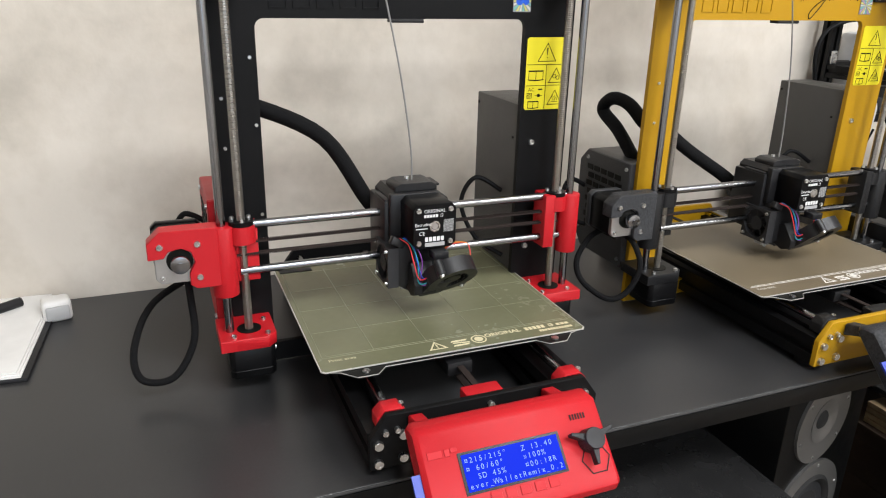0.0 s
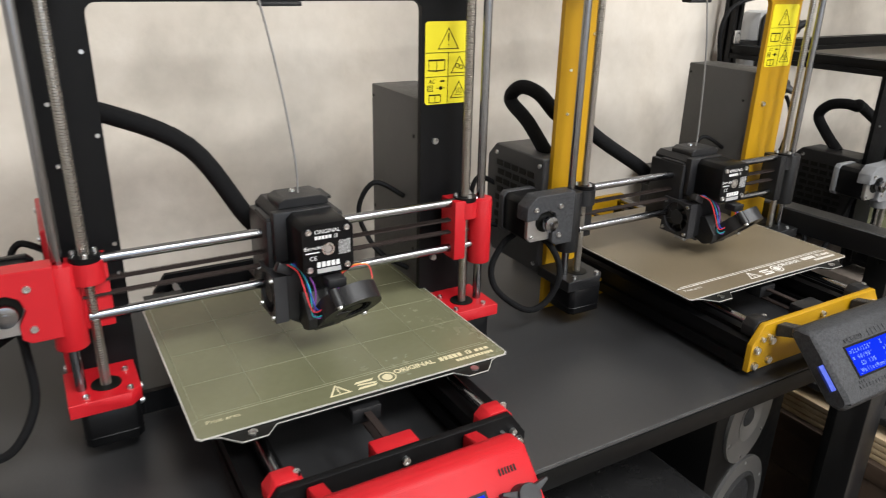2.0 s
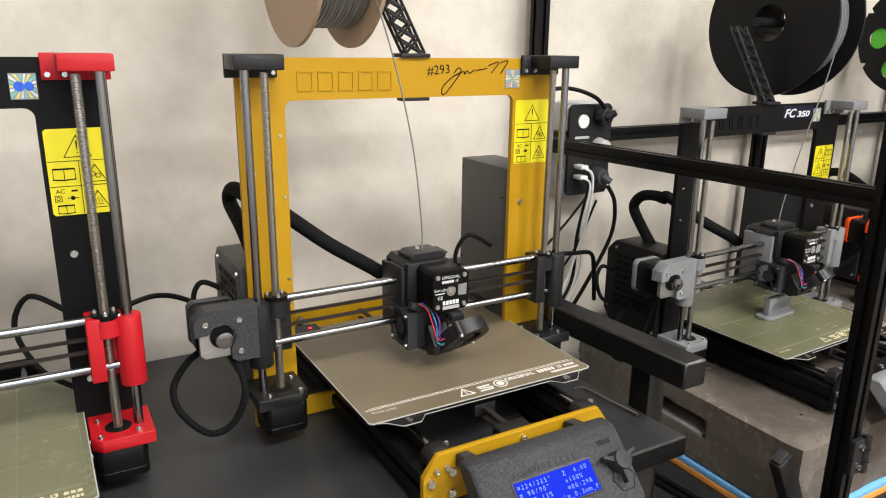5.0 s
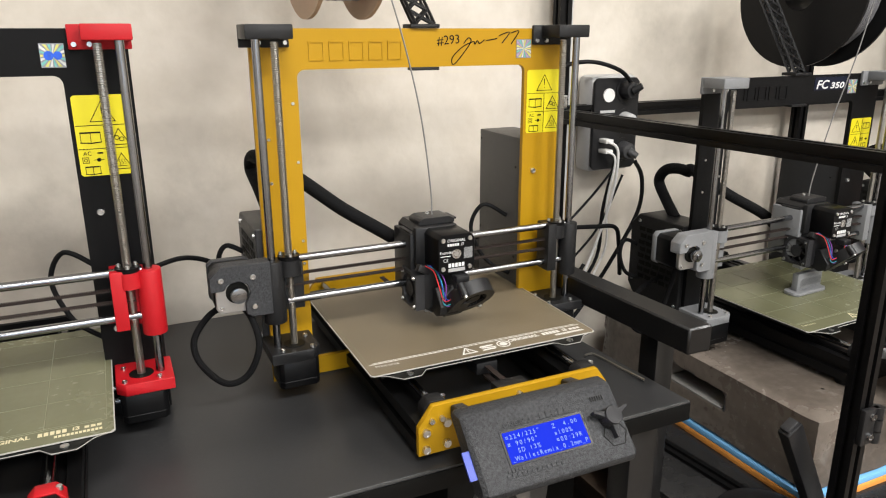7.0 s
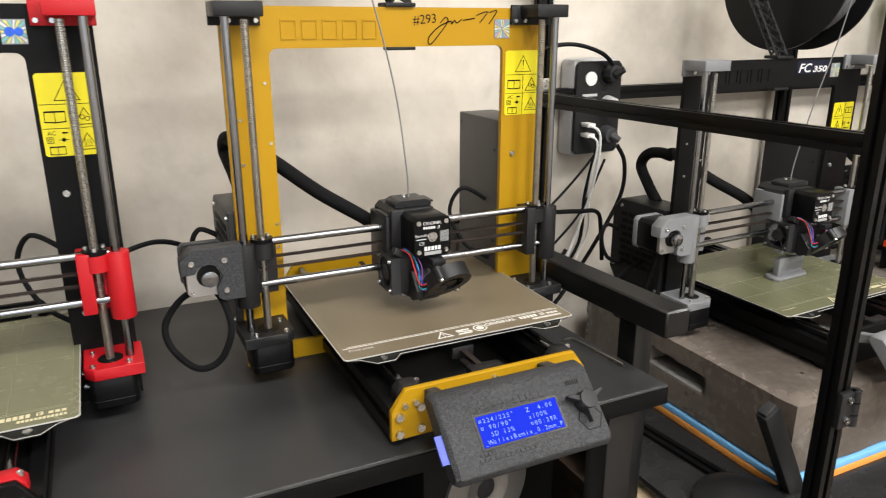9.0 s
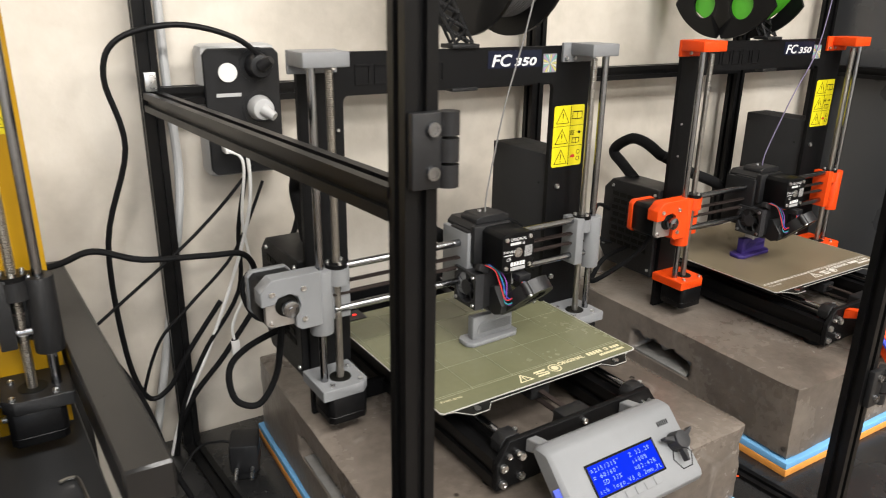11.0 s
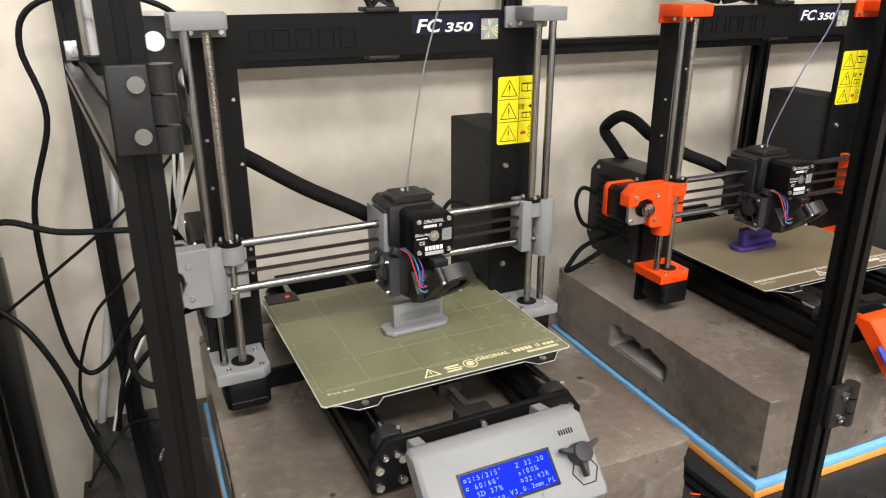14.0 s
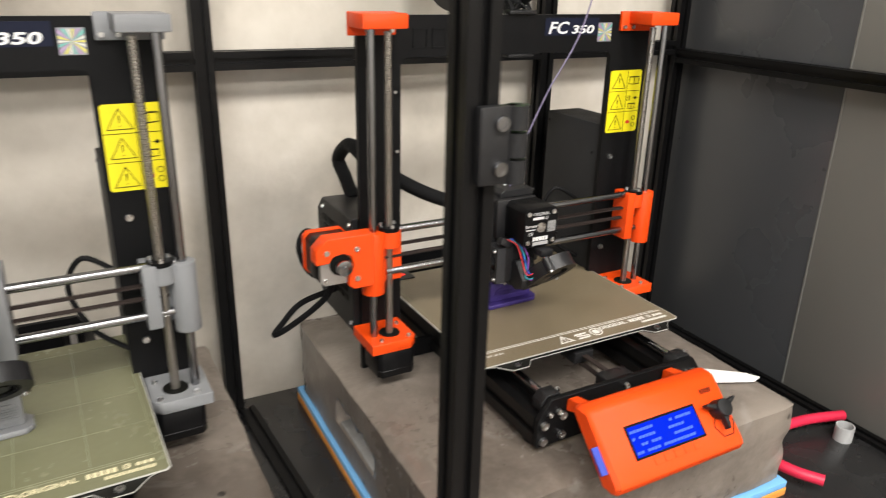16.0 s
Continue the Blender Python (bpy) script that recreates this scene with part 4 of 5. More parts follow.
    for q in (-1, 1):
        part("fixing_screw", cyl((cc + q * 0.091, by - 0.0065, 0.0622), (cc + q * 0.091, by - 0.0065, 0.0632), 0.0035, 14), M_STEEL, hb)
        part("spacer", cyl((cc + q * 0.098, by + 0.006, 0.0558), (cc + q * 0.098, by + 0.006, 0.060), 0.005, 14), M_FRAME_GOLD if frame_mat is M_FRAME_GOLD else idler, hb)
    part("heatbed_rim", prism([(u, v - 0.0006) for u, v in wing], "z", 0.0612, 0.0618), M_SHEET_EDGE, hb)
    sheet_poly = [(cc - 0.127, by + 0.241), (cc - 0.127, by + 0.003), (cc - 0.124, by), (cc + 0.124, by), (cc + 0.127, by + 0.003), (cc + 0.127, by + 0.241)]
    sh = part("print_sheet", prism(sheet_poly, "z", 0.0626, 0.0640), sheet, P)
    part("sheet_edge", prism([(cc + (u - cc) * 1.008, v - 0.0010) for u, v in sheet_poly], "z", 0.0629, 0.0638), M_SHEET_EDGE, sh)
    top = 0.0640

    def flat(rows):
        return join(*[box(x0, x1, y0, y1, top, top + 0.0002) for x0, x1, y0, y1 in rows])

    x0, x1 = cc - 0.122, cc + 0.122
    if sheet is M_PEI:
        part("grid_line", flat([(cc - 0.0752 + 0.05 * k - 0.00022, cc - 0.0752 + 0.05 * k + 0.00022, by + 0.024, by + 0.225) for k in range(4)] + [(x0, x1, by + 0.022 + 0.05 * k - 0.00022, by + 0.022 + 0.05 * k + 0.00022) for k in range(1, 5)]), M_GRID, sh, "thin pale print grid")
    part("border_line", flat([(x0, x1, by + 0.0225, by + 0.0231), (x0 + 0.004, x1 - 0.004, by + 0.0252, by + 0.0256)]), M_GRID if sheet is M_PEI else ink, sh)
    for lx in (x0, x1 - 0.0004):
        part("side_line", flat([(lx, lx + 0.0004, by + 0.0231, by + 0.236)]), M_GRID, sh)
    for b in ((cc + 0.071, cc + 0.093, by + 0.0135, by + 0.0192, 5), (cc + 0.105, cc + 0.119, by + 0.0140, by + 0.0178, 3), (cc + 0.083, cc + 0.119, by + 0.0070, by + 0.0105, 12)):
        part("brand_bar", flat([(u, v, b[2], b[3]) for u, v in words(b[0], b[1], b[4])]), ink, sh)
    part("lettering", letters("ORIGINAL", 0.0080, Matrix.Translation((cc + 0.0290, by + 0.0135, top + 0.0003)), bold=0.00028), ink, sh)
    part("lettering", letters("i3", 0.0080, Matrix.Translation((cc + 0.0960, by + 0.0135, top + 0.0003)), bold=0.00028), ink, sh)
    part("lettering", letters("Print area", 0.0062, Matrix.Translation((cc - 0.118, by + 0.0145, top + 0.0003))), ink, sh)
    tri = [(cc - 0.029, by + 0.006), (cc - 0.011, by + 0.006), (cc - 0.020, by + 0.0205)]
    ctr = (cc - 0.020, by + 0.0105)
    inn = [(ctr[0] + (u - ctr[0]) * 0.72, ctr[1] + (v - ctr[1]) * 0.72) for u, v in tri]
    sym = [prism([tri[i], tri[(i + 1) % 3], inn[(i + 1) % 3], inn[i]], "z", top, top + 0.0002) for i in range(3)]
    sym += [box(cc - 0.0206, cc - 0.0194, by + 0.0105, by + 0.0155, top, top + 0.0002), box(cc - 0.0206, cc - 0.0194, by + 0.0082, by + 0.0094, top, top + 0.0002)]
    sym += [prism([(cc - 0.006, by + 0.006 + 0.004 * k), (cc + 0.009, by + 0.006 + 0.004 * k), (cc + 0.011, by + 0.0085 + 0.004 * k), (cc - 0.004, by + 0.0085 + 0.004 * k)], "z", top, top + 0.0002) for k in (0, 2)]
    sym += [prism([(cc - 0.005, by + 0.0115), (cc + 0.010, by + 0.0095), (cc + 0.012, by + 0.011), (cc - 0.003, by + 0.013)], "z", top, top + 0.0002)]
    sym += [ring((cc + 0.0215, by + 0.0125, top), (cc + 0.0215, by + 0.0125, top + 0.0002), 0.0075, 0.0062, 24), cyl((cc + 0.0215, by + 0.0125, top), (cc + 0.0215, by + 0.0125, top + 0.0002), 0.0042, 16)]
    part("printed_symbol", join(*sym), ink, sh)
    part("board_plate", box(-0.12, -0.085, by + 0.225, by + 0.25, 0.0642, 0.0655), M_PLBLACK, P)
    part("indicator", box(-0.098, -0.094, by + 0.236, by + 0.238, 0.0655, 0.0665), M_LED, P)
    # display unit, sloping forward
    L = part("display_case", prism([(-0.2320, 0.0560), (-0.2380, 0.0640), (-0.2545, 0.0650), (-0.3010, 0.0185), (-0.3020, 0.0125), (-0.2960, 0.0045), (-0.2820, 0.0045)], "x", -0.0825, 0.0715, 0.0036), lcd_plastic, P, "plastic display case with a blue screen")
    for q in (-0.066, 0.052):
        part("bracket", prism([(-0.2140, 0.0530), (-0.2400, 0.0590), (-0.2400, 0.0490), (-0.2140, 0.040)], "x", q - 0.006, q + 0.006, 0.001), lcd_plastic, L)
    D = Matrix.Translation((-0.0120, -0.27995, 0.03965)) @ pose(0, 0, 0, 45, 0, 0)
    part("display_rim", moved(box(-0.0418, 0.0418, -0.0152, 0.0152, 0.0, 0.0006), D), M_LCD_RIM, L)
    scr = part("display_screen", moved(box(-0.0395, 0.0395, -0.0132, 0.0132, 0.0006, 0.0010), D), M_LCD, L, "lit blue character display")
    for k, body in enumerate(lines):
        m = D @ Matrix.Translation((-0.0385, 0.0068 - 0.0061 * k, 0.0012))
        if body.strip("#") and "#" not in body:
            part("lettering", display_row(body, 0.00385, 0.0056, m), M_LCD_TEXT, scr)
        else:
            for a, word in [(i, w) for i, w in enumerate(body) if w == "#"]:
                part("print_bar", moved(box(0.0, 0.0030, 0.0006, 0.0030, 0, 0.0002), m @ Matrix.Translation((0.00385 * a, 0, 0))), M_LCD_DIM, scr)
    K = Matrix.Translation((0.0530, -0.2780, 0.0416)) @ pose(0, 0, 0, 45, 0, 0)
    knob = part("knob", join(moved(cyl((0, 0, 0), (0, 0, 0.0135), 0.0092, 26, 0.0082, 0.0008), K), *[moved(prism([(0.006, 0.003), (0.019, 0.0012), (0.019, -0.0012), (0.006, -0.003)], "z", 0.004, 0.011, 0.0005), K @ pose(0, 0, 0, 0, 0, a)) for a in (20, 160, 262)]), M_DKGREY if lcd_plastic is not M_ORANGE else M_PLBLACK, L, "dark grey three-armed knob")
    part("knob_outline", join(*[moved(box(-0.0062, 0.0062, -0.00045, 0.00045, 0, 0.0004), K @ Matrix.Translation((0.002, -0.0135, 0.0)) @ pose(0, 0, 0, 0, 0, 60 * k) @ Matrix.Translation((0, 0.0105, 0))) for k in range(6)]), M_INK, L)
    part("speaker_slot", join(*[moved(box(-0.0006, 0.0006, -0.0022, 0.0022, 0, 0.0004), Matrix.Translation((0.044 + 0.0024 * k, -0.2640, 0.0558)) @ pose(0, 0, 0, 45, 0, 0)) for k in range(6)]), M_INK, L)
    emb = []
    if lcd_plastic is M_RED:
        emb = [(-0.064, -0.053, 0.0145, 0.020), (-0.051, -0.047, 0.0145, 0.020), (-0.046, -0.041, 0.0165, 0.020)] + [(a, b, -0.0235, -0.0165) for a, b in words(-0.024, 0.035, 5)]
    elif lcd_plastic is M_GALAXY:
        emb = [(a, b, 0.0168, 0.0230) for a, b in words(0.0005, 0.032, 5)] + [(a, b, -0.0195, -0.0165) for a, b in words(-0.045, -0.028, 5)] + [(a, b, -0.024, -0.0205) for a, b in words(-0.047, 0.010, 12)]
    else:
        emb = [(a, b, -0.0235, -0.0165) for a, b in words(-0.024, 0.035, 5)]
    for a, b, c, d in emb:
        part("embossed_bar", moved(box(a, b, c, d, 0.0, 0.0007, 0.0002, 1), D), lcd_plastic, L)
    if lcd_plastic is M_GALAXY:
        part("embossed_lettering", moved(letters("ORIGINAL", 0.0062, Matrix.Identity(4), depth=0.0008, bold=0.0002), D @ Matrix.Translation((-0.036, 0.0172, 0.0))), lcd_plastic, L)
    part("memory_card", moved(box(-0.007, 0.0, -0.012, 0.012, -0.0052, -0.003), Matrix.Translation((-0.0822, -0.282, 0.035)) @ pose(0, 0, 0, 45, 0, 0)), M_SD, L, "blue memory card in its slot")
    # spool holder foot on top of the frame
    part("holder_clamp", box(-0.018, 0.016, -0.004, 0.020, 0.3782, 0.3825, 0.001), M_PLBLACK, P)
    part("holder_hook", box(-0.017, 0.0155, -0.0035, 0.010, 0.3345, 0.3380, 0.0008), M_PLBLACK, P)
    arm = []

    def strut(a, b, w):
        a, b = Vector(a), Vector(b)
        m = Matrix.Translation((a + b) / 2) @ (b - a).to_track_quat("Z", "Y").to_matrix().to_4x4()
        return moved(box(-w, w, -w, w, -(b - a).length / 2, (b - a).length / 2), m)

    def on_arm(dx, dy, h):
        return (dx - 0.36 * h, 0.006 + dy + 0.34 * h, 0.3825 + h)

    for dx in (-0.008, 0.014):
        for dy in (0.0, 0.010):
            arm.append(strut(on_arm(dx, dy, 0), on_arm(dx, dy, 0.105), 0.0014))
    for k in range(7):
        h0, h1 = 0.015 * k, 0.015 * (k + 1)
        for dy in (0.0, 0.010):
            arm.append(strut(on_arm(-0.008, dy, h0), on_arm(0.014, dy, h1), 0.0011))
            arm.append(strut(on_arm(0.014, dy, h0), on_arm(-0.008, dy, h1), 0.0011))
    part("spool_arm", join(*arm), M_PLBLACK, P, "black lattice spool arm")
    return P


PRINTERS = dict(
    red=((0.2645, 0.660, 0.750), 0.0),
    gold=((0.7404, 0.666, 0.750), 0.0),
    grey=((1.3324, 0.674, 0.685), 2.1),
    orange=((1.877, 0.702, 0.684), 0.9),
)


printer(*PRINTERS["red"], M_FRAME_BLACK, M_RED, M_RED, 0.1615, -0.003, -0.147, M_PEI, M_PRINT_TAN, ("\u00a4215/215\u00b0   Z 13.40 ", "\u00a4 60/60\u00b0    \u00bb100%", "  SD 45%    \u00a400:18R ", "ever_WalletRemix_0.2"), "black-framed filament printer with red plastic parts on the black desk", "mixed", False, M_PSU_SHEEN, M_RED, M_RED, M_RED, M_BODY, None, 0.254, 0.3207, 0.110, 0.3655, "hang")
printer(*PRINTERS["gold"], M_FRAME_GOLD, M_PLBLACK, M_GALAXY, 0.1515, -0.005, -0.152, M_PEI_TEX, M_PRINT_WHITE, ("\u00a4224/225\u00b0   Z  4.00 ", "\u00a4 90/90\u00b0    \u00bb100%", "  SD 13%    \u00a400:29R ", "_WalletRemix_0.2mm_P"), "golden yellow filament printer with black plastic parts on the black desk", "grid", False, M_PSU_SHEEN, M_EBOX, M_PLBLACK, M_EBOX, M_BODY, M_PLBLACK, 0.222, 0.3319, 0.113, 0.366, "ring")
printer(*PRINTERS["grey"], M_FRAME_BLACK, M_GREY, M_GREY, 0.178, 0.012, -0.155, M_PEI, M_PRINT_TAN, ("\u00a4215/215\u00b0   Z 32.20 ", "\u00a4 60/60\u00b0    \u00bb100%", "  SD 37%    \u00a402:42R ", "ith logo_V3_0.2mm_PL"), "black-framed filament printer with grey plastic parts on a concrete block", "three", True, M_PSU, M_PLBLACK, M_PLBLACK, M_GREY, M_GREY, M_GREY, 0.245, 0.310, 0.107, 0.3697, "loop")
printer(*PRINTERS["orange"], M_FRAME_BLACK, M_ORANGE, M_ORANGE, 0.173, -0.022, -0.149, M_PEI_TEX, M_PRINT_WHITE, ("#######     # ##### ", "# #####    #####    ", "  ## ###    ######  ", "## #### ##########  "), "black-framed filament printer with orange plastic parts on a concrete block", "three", True, M_PSU, M_PLBLACK, M_PLBLACK, M_ORANGE, M_BODY, None, 0.212, 0.3155, 0.103, 0.3692, "back")


# ---- desk and what is under it ----
desk = thing("desk", (0, 0, 0), "black laminate desk with a worn front edge", "desk")
part("desktop", prism([(-0.75, 0.439), (0.943, 0.439), (0.912, 0.896), (-0.75, 0.896)], "z", 0.728, 0.750, 0.0012), M_DESK, desk)
part("edge_band", box(-0.7495, 0.9425, 0.4385, 0.4405, 0.7475, 0.7498, 0.0004), M_EDGE, desk)
# Added over the desk's front face; its near-black carries the shade there.
part("front_shade_band", box(-0.7495, 0.9425, 0.4375, 0.4388, 0.7285, 0.7474, 0.0003), M_SPEAKER, desk, "near-black front strip with shade put into its colour")
for x in (-0.72, 0.875):
    for y in (0.447, 0.84):
        part("leg", box(x, x + 0.035, y, y + 0.035, 0, 0.728, 0.002), M_BLACK_STEEL, desk)
part("rail", box(-0.685, 0.875, 0.845, 0.87, 0.69, 0.728, 0.002), M_BLACK_STEEL, desk)
part("side_panel", box(-0.10, -0.08, 0.46, 0.86, 0.0, 0.728, 0.001), M_BOARD, desk)
part("back_panel", box(-0.078, 0.873, 0.8725, 0.882, 0.15, 0.7275, 0.001), M_SPEAKER, desk)

stand = thing("side_frame", (0, 0, 0), "black square-tube steel frame standing beside the desk", "frame")
part("top_bar", prism([(0.908, 0.890), (0.9395, 0.890), (0.9715, 0.446), (0.9395, 0.446)], "z", 0.799, 0.829, 0.002), M_BLACK_STEEL, stand)
part("leg", box(0.9480, 0.9740, 0.500, 0.530, 0, 0.799, 0.0025), M_BLACK_STEEL, stand)
part("leg", box(0.9160, 0.9420, 0.856, 0.886, 0, 0.799, 0.0025), M_BLACK_STEEL, stand)

spk = thing("loudspeaker", (0.787, 0.535, 0.25), "black loudspeaker with two silver drivers under the desk", "loudspeaker", turn=13)
part("cabinet", box(-0.095, 0.105, 0.0, 0.25, 0.0, 0.425, 0.003), M_SPEAKER, spk)
def dish(z, rings):
    """A turned shape round the driver's axis: (radius, depth) from rim to middle."""
    bm = bmesh.new()
    rows = [[bm.verts.new((-0.008 + r * math.cos(a), y, z + r * math.sin(a))) for a in [2 * math.pi * k / 40 for k in range(40)]] for r, y in rings]
    for a, b in zip(rows, rows[1:]):
        for k in range(40):
            bm.faces.new((a[k], a[(k + 1) % 40], b[(k + 1) % 40], b[k]))
    bm.faces.new(rows[-1])
    bmesh.ops.recalc_face_normals(bm, faces=bm.faces)
    return bm


for z, r, kind in ((0.362, 0.060, "horn"), (0.215, 0.082, "surround")):
    hole = 0.030 if kind == "horn" else 0.060
    d = part("driver_plate", ring((-0.008, -0.004, z), (-0.008, 0.0, z), r, hole, 44), M_SILVER, spk, "round silver driver plate")
    if kind == "horn":
        part("horn", dish(z, ((0.0305, -0.0046), (0.025, -0.0036), (0.019, -0.0016), (0.0145, -0.0006))), M_SILVER, d)
        part("dome", dish(z, ((0.0130, -0.0008), (0.0105, -0.0030), (0.006, -0.0046), (0.002, -0.0050))), M_CONE, d)
    else:
        part("surround", dish(z, ((0.0605, -0.0044), (0.056, -0.0075), (0.051, -0.0044), (0.049, -0.0012))), M_CONE, d)
        part("cone", dish(z, ((0.0485, -0.0018), (0.030, -0.0010), (0.018, -0.0008))), M_PSU, d)
    for a in range(0, 360, 60):
        part("screw", bolt(-0.008 + (r - 0.007) * math.cos(radians(a + 20)), -0.003, z + (r - 0.007) * math.sin(radians(a + 20)), 0.0028, 0.0012), M_STEEL, d)
solid("speaker_stand", box(0.65, 0.872, 0.50, 0.80, 0, 0.25, 0.003), M_BOARD, "black box carrying the loudspeaker", "stand")
for k in range(4):
    solid("plywood_board", box(0.99, 1.075, 0.30 + 0.002 * k, 0.62, 0.535 - 0.009 * k, 0.5425 - 0.009 * k, 0.0006), M_WOOD, "raw plywood board in a stack beside the enclosure", "board", "stacked boards")
crate = thing("storage_crate", (0, 0, 0), "dark brown wooden crate carrying the stacked boards", "crate")
part("body", box(0.982, 1.086, 0.345, 0.84, 0.0, 0.480, 0.002), M_CRATE, crate)
for z0 in (0.16, 0.32):
    part("slat", box(0.9795, 0.9818, 0.347, 0.838, z0, z0 + 0.10, 0.0005), M_CRATE, crate)
part("rim", box(0.980, 1.088, 0.343, 0.842, 0.4805, 0.5075, 0.002), M_CRATE, crate)
low = thing("low_shelf", (0, 0, 0), "black board with a worn front edge below the desk", "shelf")
part("board", box(0.28, 0.62, 0.332, 0.80, 0.600, 0.616, 0.001), M_BOARD, low)
part("edge_strip", box(0.28, 0.62, 0.3295, 0.3318, 0.6005, 0.6155, 0.0004), M_EDGE, low)
for lx in (0.285, 0.595):
    part("upright", box(lx, lx + 0.018, 0.36, 0.79, 0.0, 0.5995, 0.001), M_SPEAKER, low)

# ---- enclosure ----
enc = thing("printer_enclosure", (0, 0, 0), "open black aluminium profile enclosure around two printers", "enclosure")


def profile(p0, p1, s=0.020):
    """A slotted square profile between two points."""
    h, g, d = s / 2, 0.003, 0.004
    poly = []
    for q in range(4):
        for u, v in ((-h, -h), (-g, -h), (-g, -h + d), (g, -h + d), (g, -h), (h, -h)):
            c, sn = round(math.cos(q * math.pi / 2)), round(math.sin(q * math.pi / 2))
            poly.append((u * c - v * sn, u * sn + v * c))
    poly = [p for i, p in enumerate(poly) if p != poly[i - 1]]
    p0, p1 = Vector(p0), Vector(p1)
    w = (p1 - p0).normalized()
    u = Vector((1, 0, 0)) if abs(w.z) > 0.9 else w.cross(Vector((0, 0, 1))).normalized()
    v = w.cross(u)
    m = Matrix(((u.x, v.x, w.x, p0.x), (u.y, v.y, w.y, p0.y), (u.z, v.z, w.z, p0.z), (0, 0, 0, 1)))
    return moved(prism(poly, "z", 0, (p1 - p0).length), m)


FY, BY, EZ, TZ = 0.362, 0.868, 0.555, 1.45
FRONT_POSTS, BACK_POSTS = (1.100, 1.624, 2.275), (1.050, 1.577, 2.025, 2.265)
for x in FRONT_POSTS:
    part("post", profile((x, FY, EZ), (x, FY, TZ)), M_EXTRUSION, enc)
for x in BACK_POSTS:
    part("post", profile((x, BY, EZ), (x, BY, TZ)), M_EXTRUSION, enc)
for a, b in zip(BACK_POSTS, BACK_POSTS[1:]):
    part("rail", profile((a + 0.0102, BY, 1.006), (b - 0.0102, BY, 1.006)), M_EXTRUSION, enc)
part("side_rail", profile((1.099, FY + 0.0104, 1.002), (1.051, BY - 0.0104, 1.002)), M_EXTRUSION, enc)
part("side_rail", profile((2.274, FY + 0.0104, 0.995), (2.266, BY - 0.0104, 0.995)), M_EXTRUSION, enc)
for y in (FY, BY):
    part("base_rail", profile((1.00, y, 0.545), (2.33, y, 0.545)), M_EXTRUSION, enc)
for a, b in ((1.100, 1.050), (1.624, 1.590), (2.275, 2.265)):
    part("base_rail", profile((a, FY + 0.0104, 0.5605), (b, BY - 0.0104, 0.5605)), M_EXTRUSION, enc)
part("base_board", box(1.00, 2.33, 0.335, 0.885, 0.555, 0.5655, 0.001), M_BOARD, enc)
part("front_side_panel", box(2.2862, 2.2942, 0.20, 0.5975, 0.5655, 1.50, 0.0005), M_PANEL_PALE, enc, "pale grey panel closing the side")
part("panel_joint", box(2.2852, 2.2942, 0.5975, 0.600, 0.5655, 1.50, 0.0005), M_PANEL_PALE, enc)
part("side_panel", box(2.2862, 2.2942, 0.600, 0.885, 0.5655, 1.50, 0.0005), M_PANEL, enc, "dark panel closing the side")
part("corner_key", box(1.044, 1.056, BY - 0.0145, BY - 0.0102, 1.013, 1.033, 0.0005), M_STEEL, enc)


def hinge(x, z):
    a = box(x - 0.010, x + 0.008, FY - 0.0165, FY - 0.0102, z - 0.0205, z + 0.0205, 0.001)
    h = part("hinge", a, M_BODY, enc, "black plastic hinge")
    for k in range(3):
        part("knuckle", join(cyl((x + 0.013, FY - 0.014, z - 0.0205 + 0.0142 * k), (x + 0.013, FY - 0.014, z - 0.0080 + 0.0142 * k), 0.0062, 18), box(x + 0.006, x + 0.013, FY - 0.0160, FY - 0.0110, z - 0.0205 + 0.0142 * k, z - 0.0080 + 0.0142 * k)), M_BODY, h)
    for dz in (-0.0118, 0.0118):
        part("screw", bolt(x + 0.002, FY - 0.0165, z + dz, 0.0044, 0.002), M_CHROME, h)


hinge(1.101, 1.0355)
hinge(1.630, 1.017)
hinge(1.101, 0.728)
hinge(1.630, 0.742)


